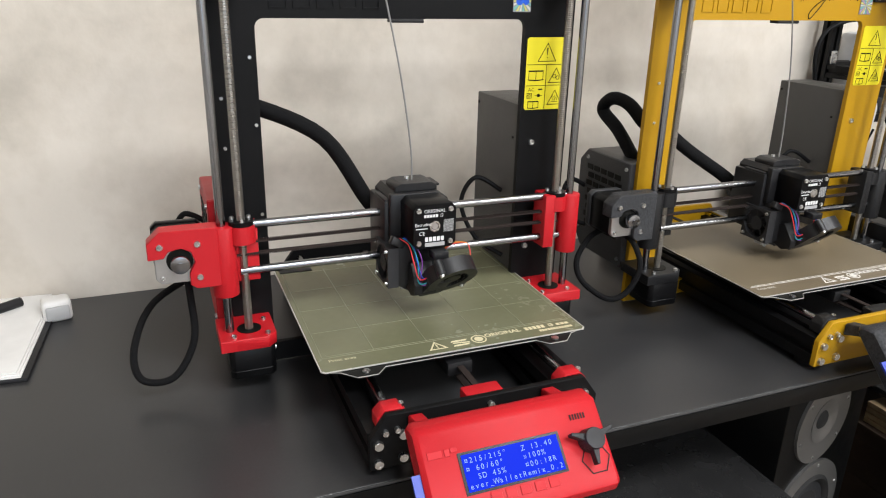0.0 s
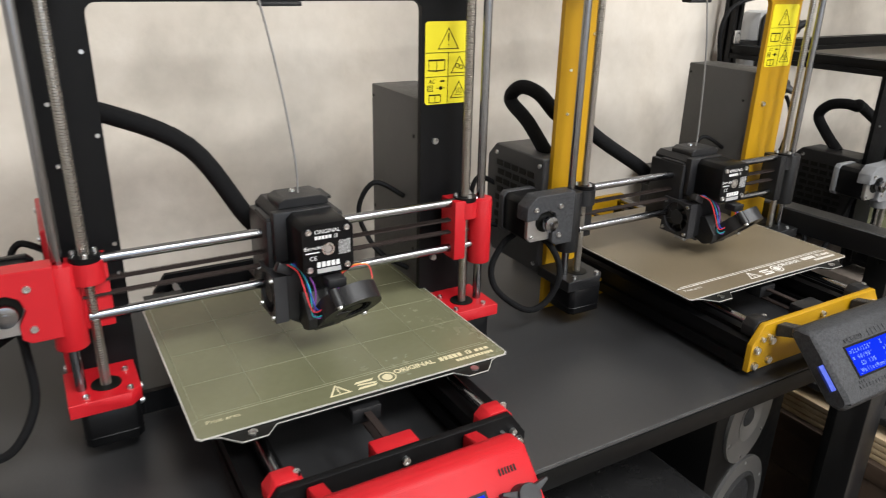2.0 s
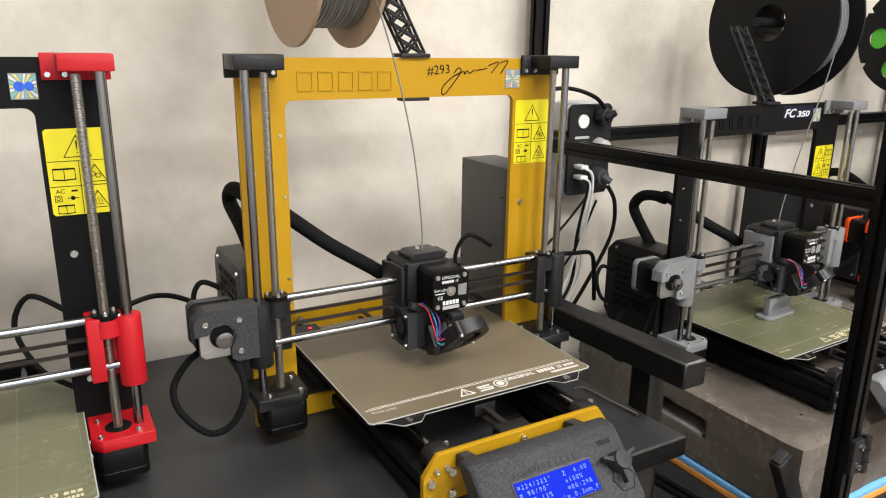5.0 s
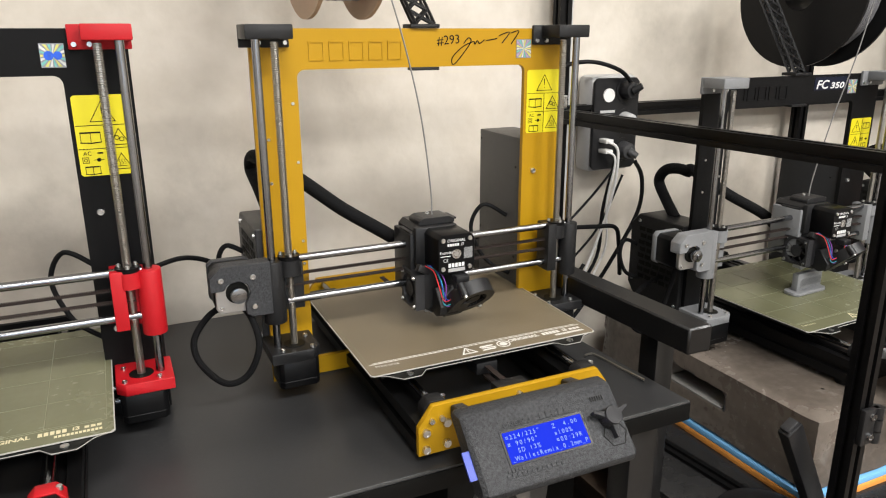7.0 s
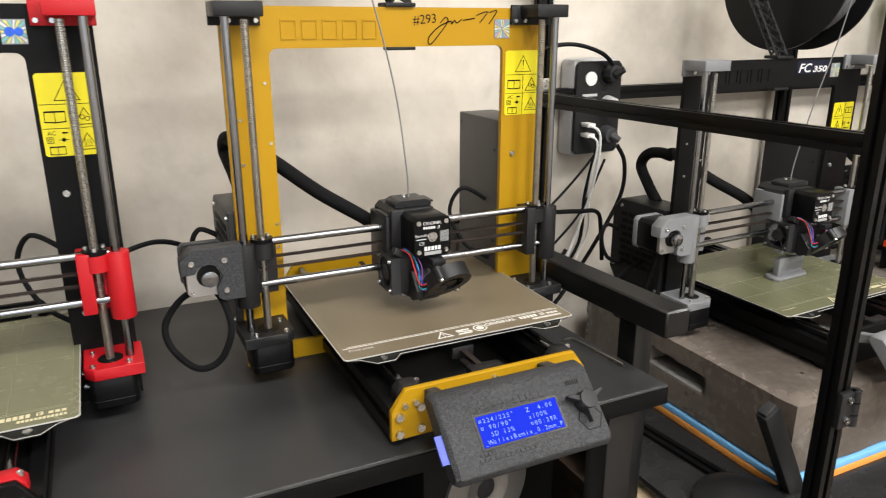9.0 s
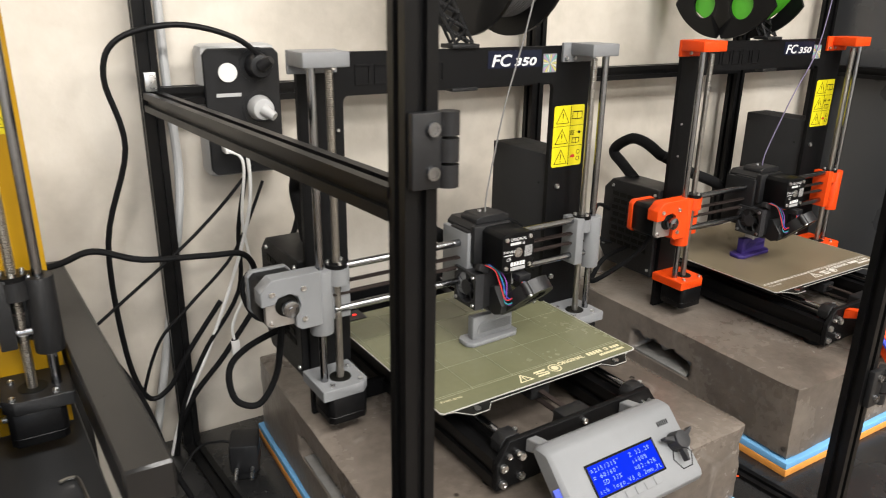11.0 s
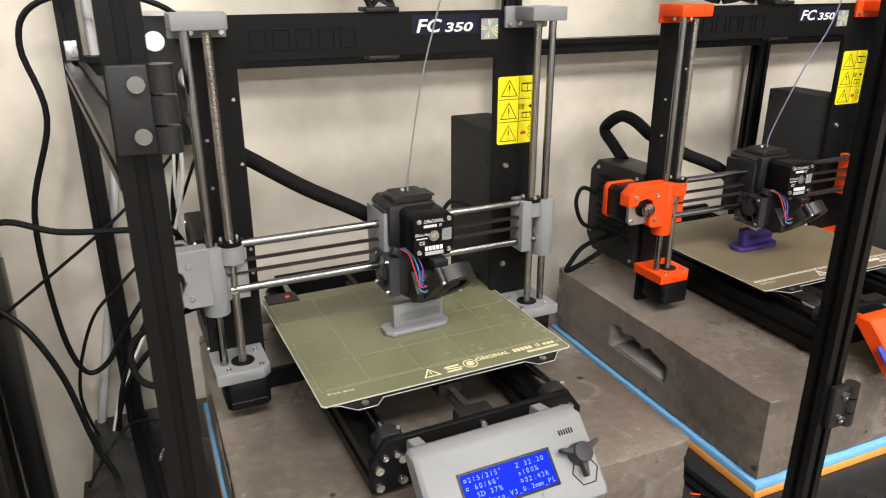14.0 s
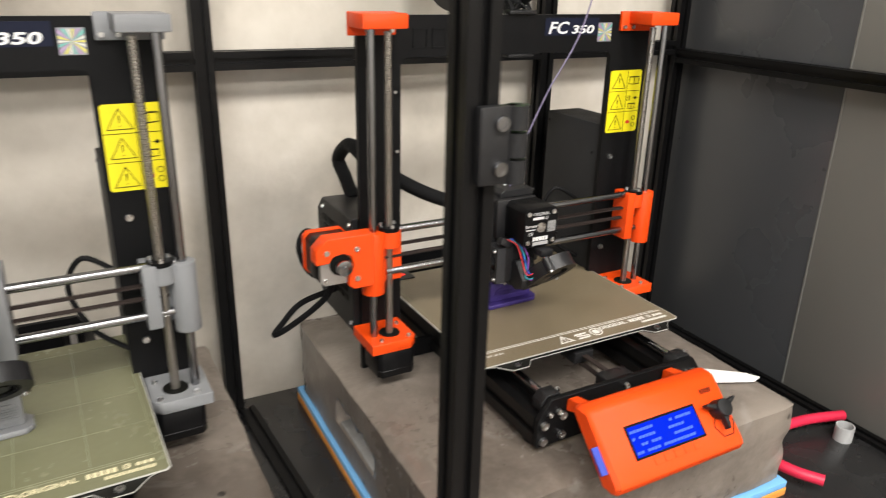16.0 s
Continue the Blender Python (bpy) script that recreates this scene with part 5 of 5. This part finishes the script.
def slab(x0, x1, y0, y1, z0, z1, hole, label):
    """A cast block with softened, chipped edges and a slot through its side."""
    S = thing("concrete_block", (0, 0, 0), label, "block", "concrete blocks under the printers")
    bm = box(x0, x1, y0, y1, z0, z1)
    bmesh.ops.subdivide_edges(bm, edges=list(bm.edges), cuts=26, use_grid_fill=True)
    for v in bm.verts:
        n = noise.noise(v.co * 28) * 0.0014 + noise.noise(v.co * 90) * 0.0006
        ex_ = min(v.co.x - x0, x1 - v.co.x) < 1e-5
        ey_ = min(v.co.y - y0, y1 - v.co.y) < 1e-5
        ez_ = min(v.co.z - z0, z1 - v.co.z) < 1e-5
        c = Vector(((x0 + x1) / 2, (y0 + y1) / 2, (z0 + z1) / 2))
        if ex_ + ey_ + ez_ >= 2:
            n -= 0.0022 + 0.004 * max(0, noise.noise(v.co * 45))
        d = Vector((ex_ * math.copysign(1, v.co.x - c.x), ey_ * math.copysign(1, v.co.y - c.y), ez_ * math.copysign(1, v.co.z - c.z)))
        if z1 - v.co.z < 1e-5 and not (ex_ or ey_):
            n *= 0.3
        v.co += d * n
    body = part("block", bm, M_CONCRETE, S)
    ya, yb, za, zb, rough_edge = hole
    random.seed(int(x0 * 1000))
    c = 0.006
    rim = [(ya, za + c), (ya + c * 0.3, za + c * 0.3), (ya + c, za), (yb - c, za), (yb - c * 0.3, za + c * 0.3), (yb, za + c)]
    n = 24
    for k in range(n + 1):
        chip = rough_edge * (0.0015 * math.sin(k * 0.8) + random.uniform(-0.0011, 0.0013))
        rim.append((yb + (ya - yb) * k / n + (random.uniform(-0.001, 0.001) * rough_edge if 0 < k < n else 0), zb - (c if k in (0, n) else 0) + chip))
    cut = new("cutter", finish("cutter", prism(rim, "x", x0 - 0.02, x0 + 0.13), M_CONCRETE))
    mod = body.modifiers.new("slot", "BOOLEAN")
    mod.operation, mod.object, mod.solver = "DIFFERENCE", cut, "EXACT"
    bpy.context.view_layer.update()
    me = bpy.data.meshes.new_from_object(body.evaluated_get(bpy.context.evaluated_depsgraph_get()))
    body.modifiers.remove(mod)
    body.data = me
    bpy.data.objects.remove(cut)
    part("slot_floor", box(x0 + 0.001, x0 + 0.045, ya + 0.006, yb - 0.006, za + 0.0005, za + 0.0035, 0.001), M_CONCRETE_IN, S, "pale crumbled floor of the slot")
    return S


slab(1.135, 1.546, 0.424, 0.836, 0.584, 0.685, (0.565, 0.685, 0.626, 0.655, 0.15), "grey concrete block with a slot in its side")
slab(1.662, 2.082, 0.441, 0.852, 0.584, 0.684, (0.598, 0.708, 0.619, 0.648, 1.9), "grey concrete block with a broken slot in its side")
for x0, x1, y0, y1 in ((1.131, 1.550, 0.420, 0.840), (1.657, 2.087, 0.436, 0.856)):
    solid("blue_foam_pad", box(x0, x1, y0, y1, 0.5755, 0.584, 0.001), M_FOAM_BLUE, "blue foam pad under the concrete block", "foam pad", "foam pads")
    solid("orange_foam_pad", box(x0 - 0.0005, x1 + 0.0005, y0 - 0.0005, y1 + 0.0005, 0.5655, 0.5755, 0.001), M_FOAM_ORANGE, "orange foam pad under the blue foam", "foam pad", "foam pads")


# ---- things on and around the printers ----
def local(key, p):
    at, turn = PRINTERS[key]
    return pose(*at, 0, 0, turn) @ Vector(p)


def strand(key, pts, mat, label):
    solid("filament", tube([local(key, p) for p in pts], 0.00085, 8), mat, label, "filament", "filament strands")


strand("red", [(-0.006, -0.032, 0.190), (-0.007, -0.031, 0.225), (-0.016, -0.022, 0.30), (-0.034, -0.008, 0.40), (-0.05, 0.02, 0.50)], M_FIL, "thin grey filament running up from the printer")
strand("gold", [(-0.008, -0.032, 0.180), (-0.010, -0.033, 0.215), (-0.024, -0.038, 0.30), (-0.050, -0.040, 0.396), (-0.08, -0.035, 0.48)], M_FIL, "thin grey filament running up from the printer")
strand("grey", [(0.009, -0.032, 0.207), (0.011, -0.033, 0.235), (0.022, -0.042, 0.32), (0.040, -0.050, 0.40), (0.055, -0.055, 0.48)], M_FIL, "thin grey filament running up from the printer")
strand("orange", [(-0.025, -0.032, 0.202), (-0.022, -0.033, 0.225), (0.010, -0.038, 0.30), (0.050, -0.040, 0.37), (0.085, -0.03, 0.48)], M_FIL_PURPLE, "thin purple filament running up from the printer")


def perforated(x, cy, cz, r_out, r_in, count, hole, thick):
    """A flat flange with a bore and a ring of round holes."""
    mid, n = (r_out + r_in) / 2, 36
    half = math.pi / count
    bm = bmesh.new()
    for k in range(count):
        base = 2 * half * k
        inner, outer = [], []
        for i in range(n):
            a = 2 * math.pi * i / n
            u, v = math.cos(a), math.sin(a)
            t = hole
            while True:
                px, py = mid + u * t, v * t
                if not (r_in < math.hypot(px, py) < r_out and abs(math.atan2(py, px)) < half):
                    break
                t += 0.0004
            for row, d in ((inner, hole), (outer, t)):
                px, py = mid + u * d, v * d
                row.append((px * math.cos(base) - py * math.sin(base), px * math.sin(base) + py * math.cos(base)))
        layers = [[bm.verts.new((x + o, cy + p, cz + q)) for p, q in row] for row, o in ((inner, 0), (outer, 0), (outer, thick), (inner, thick))]
        for a, b in ((0, 1), (1, 2), (2, 3), (3, 0)):
            for i in range(n):
                m = (i + 1) % n
                bm.faces.new((layers[a][i], layers[a][m], layers[b][m], layers[b][i]))
    bmesh.ops.remove_doubles(bm, verts=bm.verts, dist=0.0005)
    bmesh.ops.recalc_face_normals(bm, faces=bm.faces)
    return bm


def spool(key, x0, x1, cy, cz, r, flange, wound, holes, label):
    at, turn = PRINTERS[key]
    S = thing("filament_spool", at, label, "spool", "filament spools", "", turn)
    for x in (x0, x1 - 0.004):
        if holes:
            part("flange", perforated(x, cy, cz, r, 0.026, 6, 0.019, 0.004), flange, S)
        else:
            part("flange", ring((x, cy, cz), (x + 0.004, cy, cz), r, 0.026, 56), flange, S)
    rows = []
    n = 22
    for k in range(n):
        a = x0 + 0.005 + (x1 - x0 - 0.010) * k / n
        rows.append(ring((a, cy, cz), (a + (x1 - x0 - 0.010) / n * 0.82, cy, cz), r * 0.80 + 0.0006 * (k % 3), r * 0.5, 40))
    part("winding", join(*rows), wound, S, "wound filament")
    part("hub", ring((x0 + 0.001, cy, cz), (x1 - 0.001, cy, cz), 0.0285, 0.0262, 32), flange, S)
    part("axle", cyl((x0 - 0.03, cy, cz), (x1 + 0.03, cy, cz), 0.007, 18), M_PLBLACK, S)


spool("gold", -0.120, -0.055, 0.036, 0.487, 0.100, M_TAN, M_FIL_GREY, False, "filament spool with tan cardboard flanges")
spool("grey", 0.020, 0.085, 0.036, 0.494, 0.106, M_SPOOL, M_FIL_GREY, False, "black spool of grey filament")
spool("orange", -0.055, 0.010, 0.052, 0.480, 0.102, M_SPOOL, M_GREEN, True, "black spool of green filament with round openings")


def wallet_part(key, x, y, z, h, mat, label):
    """A half-printed flat case standing on its long edge, on a thin brim."""
    at, turn = PRINTERS[key]
    W = thing("printed_part", pose(*at, 0, 0, turn) @ Vector((x, y, z)), label, "printed part", "prints on the beds", "", turn + 2)
    part("brim", prism([(-0.030, -0.013), (0.030, -0.013), (0.036, -0.007), (0.036, 0.007), (0.030, 0.013), (-0.030, 0.013), (-0.036, 0.007), (-0.036, -0.007)], "z", 0, 0.005, 0.0005), mat, W)
    part("case", join(box(-0.026, 0.030, -0.005, 0.005, 0.005, h, 0.0012)), mat, W)
    rim = [(-0.016, 0.009), (0.024, 0.009), (0.028, 0.013), (0.028, h - 0.010), (0.024, h - 0.006), (-0.010, h - 0.006), (-0.018, h - 0.010), (-0.020, 0.013)]
    part("raised_field", prism(rim, "y", -0.0058, -0.0050), mat, W)
    dots = []
    for i in range(20):
        for k in range(int((h - 0.020) / 0.0022)):
            dots.append(box(-0.0165 + i * 0.0022, -0.0151 + i * 0.0022, -0.0066, -0.0058, 0.0120 + k * 0.0022, 0.0134 + k * 0.0022))
    tagged(part("dimple_grid", join(*dots), mat, W), kind="stuff")


wallet_part("grey", 0.008, -0.048, 0.0642, 0.0315, M_PRINT_GREY, "half-printed silver-grey case on the print sheet")
wallet_part("orange", -0.020, -0.030, 0.0642, 0.0285, M_PRINT_PURPLE, "half-printed purple case on the print sheet")

# handwriting on the golden frame
G = [o for o in scene.objects if o.name == "filament_printer.001"][0]
part("handwritten_number", letters("#293", 0.0135, upright(0.014, -0.0004, 0.3605) @ pose(0, 0, 0, 0, 0, 4)), M_INK, G, "black handwritten number")
pen = [[(0.052, 0.362), (0.058, 0.368), (0.061, 0.364), (0.052, 0.352), (0.040, 0.340), (0.038, 0.347), (0.050, 0.358), (0.064, 0.364), (0.066, 0.361), (0.069, 0.365), (0.072, 0.362), (0.078, 0.366)], [(0.080, 0.365), (0.094, 0.367)], [(0.096, 0.370), (0.110, 0.374), (0.100, 0.362)], [(0.112, 0.373), (0.122, 0.375), (0.112, 0.361)]]
for run in pen:
    part("pen_stroke", tube([(x - 0.006, -0.0004, z) for x, z in run], 0.0006, 5, smooth=4), M_INK, G)

# power tower on the wall with its plugs
tower = thing("power_tower", (1.152, 0.890, 0.985), "black and grey power tower on the wall with plugged-in cables", "power strip")
part("body", box(-0.048, 0.040, -0.030, 0.008, -0.075, 0.075, 0.008), M_LTGREY, tower, "light grey tower sides")
part("face", prism([(-0.040, -0.071), (0.034, -0.071), (0.040, -0.065), (0.040, 0.065), (0.034, 0.071), (-0.040, 0.071), (-0.046, 0.065), (-0.046, -0.065)], "y", -0.036, -0.030, 0.0012), M_BODY, tower, "black glossy face")
part("button", cyl((-0.020, -0.036, 0.045), (-0.020, -0.0385, 0.045), 0.0105, 28), M_WHITE, tower, "round white button")
part("brand_bar", box(-0.034, -0.006, -0.0364, -0.036, 0.018, 0.022), M_LTGREY, tower)
for px_, pz in ((0.014, 0.052), (0.014, 0.004), (0.014, -0.042)):
    part("socket", ring((px_, -0.0362, pz), (px_, -0.037, pz), 0.020, 0.017, 30), M_BODY, tower)
    plug = part("plug", moved(join(cyl((0, 0, 0), (0, -0.018, 0), 0.015, 24, 0.012, 0.001), cyl((0, -0.016, 0), (0.012, -0.026, 0.0), 0.0075, 16, 0.005)), Matrix.Translation((px_, -0.036, pz)) @ pose(0, 0, 0, 0, -40 if pz > 0.03 else 40, 0)), M_BODY if pz > 0.03 else (M_LTGREY if pz > 0 else M_EBOX), tower)
for pz in (-0.024, -0.040):
    part("usb_plug", box(-0.034, -0.020, -0.056, -0.036, pz - 0.003, pz + 0.003, 0.001), M_WHITE, tower)


def cable(pts, r, mat, label):
    solid("cable", tube(pts, r, 10), mat, label, "cable", "cables along the wall")


cable([(1.175, 0.845, 1.040), (1.140, 0.840, 1.068), (1.080, 0.842, 1.082), (1.022, 0.848, 1.068), (1.004, 0.850, 1.030), (1.016, 0.850, 0.955), (0.986, 0.850, 0.852), (0.988, 0.850, 0.720), (1.004, 0.850, 0.655), (1.030, 0.850, 0.660), (1.055, 0.850, 0.70), (1.10, 0.850, 0.76)], 0.0032, M_RUBBER, "black mains cable hanging down the beige wall")
cable([(1.185, 0.845, 0.925), (1.200, 0.842, 0.895), (1.196, 0.842, 0.840), (1.150, 0.845, 0.760), (1.100, 0.848, 0.690), (1.040, 0.850, 0.610), (1.010, 0.852, 0.45), (1.000, 0.855, 0.20)], 0.0034, M_RUBBER, "black mains cable hanging from the power tower")
cable([(1.122, 0.835, 0.961), (1.140, 0.832, 0.945), (1.142, 0.840, 0.880), (1.120, 0.845, 0.800), (1.080, 0.848, 0.700), (1.030, 0.850, 0.590), (0.990, 0.852, 0.40)], 0.0022, M_WHITE, "white charging cable hanging from the power tower")
cable([(1.122, 0.835, 0.945), (1.136, 0.832, 0.930), (1.132, 0.842, 0.860), (1.138, 0.845, 0.790), (1.112, 0.846, 0.730), (1.112, 0.846, 0.705)], 0.0018, M_WHITE, "thin white cable with a loose plug")
solid("cable_plug", box(1.107, 1.117, 0.842, 0.850, 0.688, 0.706, 0.001), M_WHITE, "small white loose plug on its cable", "plug")
cable([(1.070, 0.878, 1.25), (1.070, 0.878, 1.03), (1.072, 0.878, 0.90), (1.048, 0.878, 0.76), (1.020, 0.878, 0.62), (0.985, 0.878, 0.45)], 0.0050, M_LTGREY, "thick light grey cable running down the wall")
cable([(0.86, 0.80, 0.845), (0.930, 0.80, 0.853), (0.966, 0.80, 0.862), (1.012, 0.80, 0.845), (1.080, 0.80, 0.838), (1.120, 0.802, 0.832), (1.136, 0.810, 0.800), (1.150, 0.82, 0.745)], 0.0034, M_RUBBER, "black printer cable looping behind the desk")
cable([(1.150, 0.842, 0.925), (1.110, 0.845, 0.880), (1.060, 0.846, 0.835), (0.990, 0.846, 0.782), (0.930, 0.84, 0.74)], 0.0020, M_RUBBER, "thin black cable slanting across the wall")
cable([(1.160, 0.842, 0.905), (1.120, 0.846, 0.820), (1.060, 0.848, 0.760), (1.020, 0.848, 0.715), (0.995, 0.848, 0.62), (1.02, 0.848, 0.52)], 0.0020, M_RUBBER, "thin black cable slanting across the wall")
cable([(1.145, 0.842, 0.935), (1.128, 0.846, 0.850), (1.122, 0.847, 0.770), (1.070, 0.848, 0.690), (1.035, 0.848, 0.60), (1.02, 0.848, 0.45)], 0.0028, M_RUBBER, "black cable hanging from the power tower")
cable([(0.945, 0.79, 0.770), (0.968, 0.78, 0.745), (0.992, 0.77, 0.69), (1.010, 0.76, 0.61), (1.035, 0.75, 0.52), (1.045, 0.75, 0.30)], 0.0034, M_RUBBER, "black cable dropping past the desk")
cable([(0.440, 0.775, 0.866), (0.480, 0.79, 0.871), (0.515, 0.80, 0.858), (0.555, 0.79, 0.830)], 0.0030, M_RUBBER, "black cable between two printers")

charger = thing("power_adapter", (1.094, 0.770, 0.5657), "small black power adapter lying in the enclosure", "adapter", turn=-20)
part("body", box(-0.017, 0.017, -0.020, 0.020, 0.012, 0.050, 0.004), M_BODY, charger)
part("foot", box(-0.012, 0.012, -0.014, 0.014, 0.0, 0.012, 0.002), M_BODY, charger)
for q in (-0.009, 0.009):
    part("pin", cyl((q, -0.020, 0.020), (q, -0.037, 0.016), 0.0022, 10), M_STEEL, charger)
part("cord", tube([(-0.017, 0.004, 0.042), (-0.030, 0.006, 0.043), (-0.055, 0.006, 0.036), (-0.075, -0.02, 0.014), (-0.080, -0.06, 0.003)], 0.0016), M_RUBBER, charger)

# loose things
solid("hex_key", tube([(0.903, 0.572, 0.7535), (0.911, 0.574, 0.7535), (0.9165, 0.568, 0.7535), (0.921, 0.53, 0.7535), (0.926, 0.492, 0.7535)], 0.0015, 6), M_SCREW, "dark steel hex key lying on the desk", "hex key")
wad = thing("wall_charger", (-0.093, 0.842, 0.750), "small white charger lying on the black desk", "charger", turn=12)
part("body", box(-0.015, 0.015, -0.012, 0.012, 0.0, 0.026, 0.005, 3), M_WHITE, wad)
part("base", box(-0.012, 0.012, -0.0145, -0.011, 0.004, 0.020, 0.0015), M_LTGREY, wad)
note = thing("notepad", (-0.112, 0.800, 0.750), "white paper pad with a dark cover edge on the desk", "notepad", turn=-4)
part("cover", box(-0.10, 0.012, -0.100, 0.100, 0.0, 0.004, 0.001), M_BODY, note)
for k in range(3):
    part("sheet", box(-0.10, 0.006 - 0.002 * k, -0.098 + 0.002 * k, 0.098, 0.0042 + 0.0016 * k, 0.0056 + 0.0016 * k), M_PAPER, note)
pen_ = solid("black_pen", tube([(-0.19, 0.83, 0.764), (-0.132, 0.872, 0.764)], 0.0055, 12), M_BODY, "black pen lying on the paper pad", "pen")

pl = thing("pliers", (2.13, 0.45, 0.5656), "pliers with red dipped handles lying in the enclosure", "pliers")
part("handle", tube([(0.138, 0.045, 0.016), (0.09, 0.058, 0.016), (0.04, 0.062, 0.016), (0.0, 0.055, 0.015)], 0.0065, 12), M_REDGRIP, pl)
part("handle", tube([(-0.002, -0.030, 0.016), (-0.018, -0.004, 0.016), (-0.022, 0.022, 0.016), (0.0, 0.055, 0.015)], 0.0065, 12), M_REDGRIP, pl)
part("jaw", box(-0.03, 0.0, 0.048, 0.064, 0.008, 0.020, 0.002), M_STEEL, pl)
cupb = thing("small_cup", (2.243, 0.475, 0.5656), "small pale plastic cup in the enclosure corner", "cup")
part("wall", ring((0, 0, 0), (0, 0, 0.020), 0.011, 0.0095, 24), M_LTGREY, cupb)
part("bottom", cyl((0, 0, 0), (0, 0, 0.002), 0.0096, 24), M_LTGREY, cupb)
for k, (x, y, a) in enumerate(((2.052, 0.516, -38), (2.046, 0.503, -22))):
    solid("paper_strip", moved(prism([(-0.034, -0.006), (0.026, -0.007), (0.036, 0.0), (0.026, 0.007), (-0.034, 0.006)], "z", 0.0, 0.0016), Matrix.Translation((x, y, 0.6846 + 0.003 * k)) @ pose(0, 0, 0, 2, 0, a)), M_PAPER, "torn white paper strip on the concrete block", "paper", "paper strips")

tri_ = thing("table_stand", (1.084, 0.421, 0.5707), "black stand with a round base and a leaning arm", "stand")
part("base", join(cyl((-0.020, 0, 0), (-0.020, 0, 0.008), 0.060, 40, 0.058, 0.001), cyl((-0.020, 0, 0.008), (-0.020, 0, 0.024), 0.056, 40, 0.020)), M_BODY, tri_)
lean = Matrix.Translation((0.048, -0.010, 0.008)) @ pose(0, 0, 0, 4, -31, 0)
part("arm", moved(box(-0.012, 0.012, -0.008, 0.008, 0.0, 0.156, 0.003), lean), M_BODY, tri_)
part("cap", moved(box(-0.009, 0.009, -0.006, 0.006, 0.1555, 0.161, 0.002), lean), M_DKGREY, tri_)
part("foot", box(0.020, 0.060, -0.022, 0.004, 0.0, 0.012, 0.003), M_BODY, tri_)
part("cord", tube([(-0.070, -0.02, 0.006), (-0.092, -0.03, 0.004), (-0.105, -0.06, -0.010), (-0.115, -0.11, -0.034)], 0.0025), M_RUBBER, tri_)
tag = thing("card_tag", (1.392, 0.4195, 0.625), "small white and blue card on the concrete block's front", "card")
part("card", prism([(-0.020, -0.028), (0.014, -0.028), (0.022, 0.030), (-0.012, 0.030)], "y", -0.002, 0.0), M_WHITE, tag)
for k in range(2):
    part("print_bar", prism([(-0.014 + 0.006 * k, -0.004 + 0.012 * k), (0.012 + 0.004 * k, -0.004 + 0.012 * k), (0.014 + 0.004 * k, 0.004 + 0.012 * k), (-0.012 + 0.006 * k, 0.004 + 0.012 * k)], "y", -0.0026, -0.002), M_INK, tag)
part("print_bar", prism([(-0.018, -0.024), (0.012, -0.024), (0.013, -0.014), (-0.016, -0.014)], "y", -0.0026, -0.002), M_FOAM_BLUE, tag)
for x, y in ((1.60, 0.47), (1.585, 0.40), (1.567, 0.383)):
    solid("filament_scrap", tube([(x, y, 0.567), (x + 0.007, y - 0.006, 0.568), (x + 0.013, y - 0.004, 0.567)], 0.0009, 6), M_ORANGE, "tiny orange plastic scrap on the base board", "scrap", "plastic scraps")
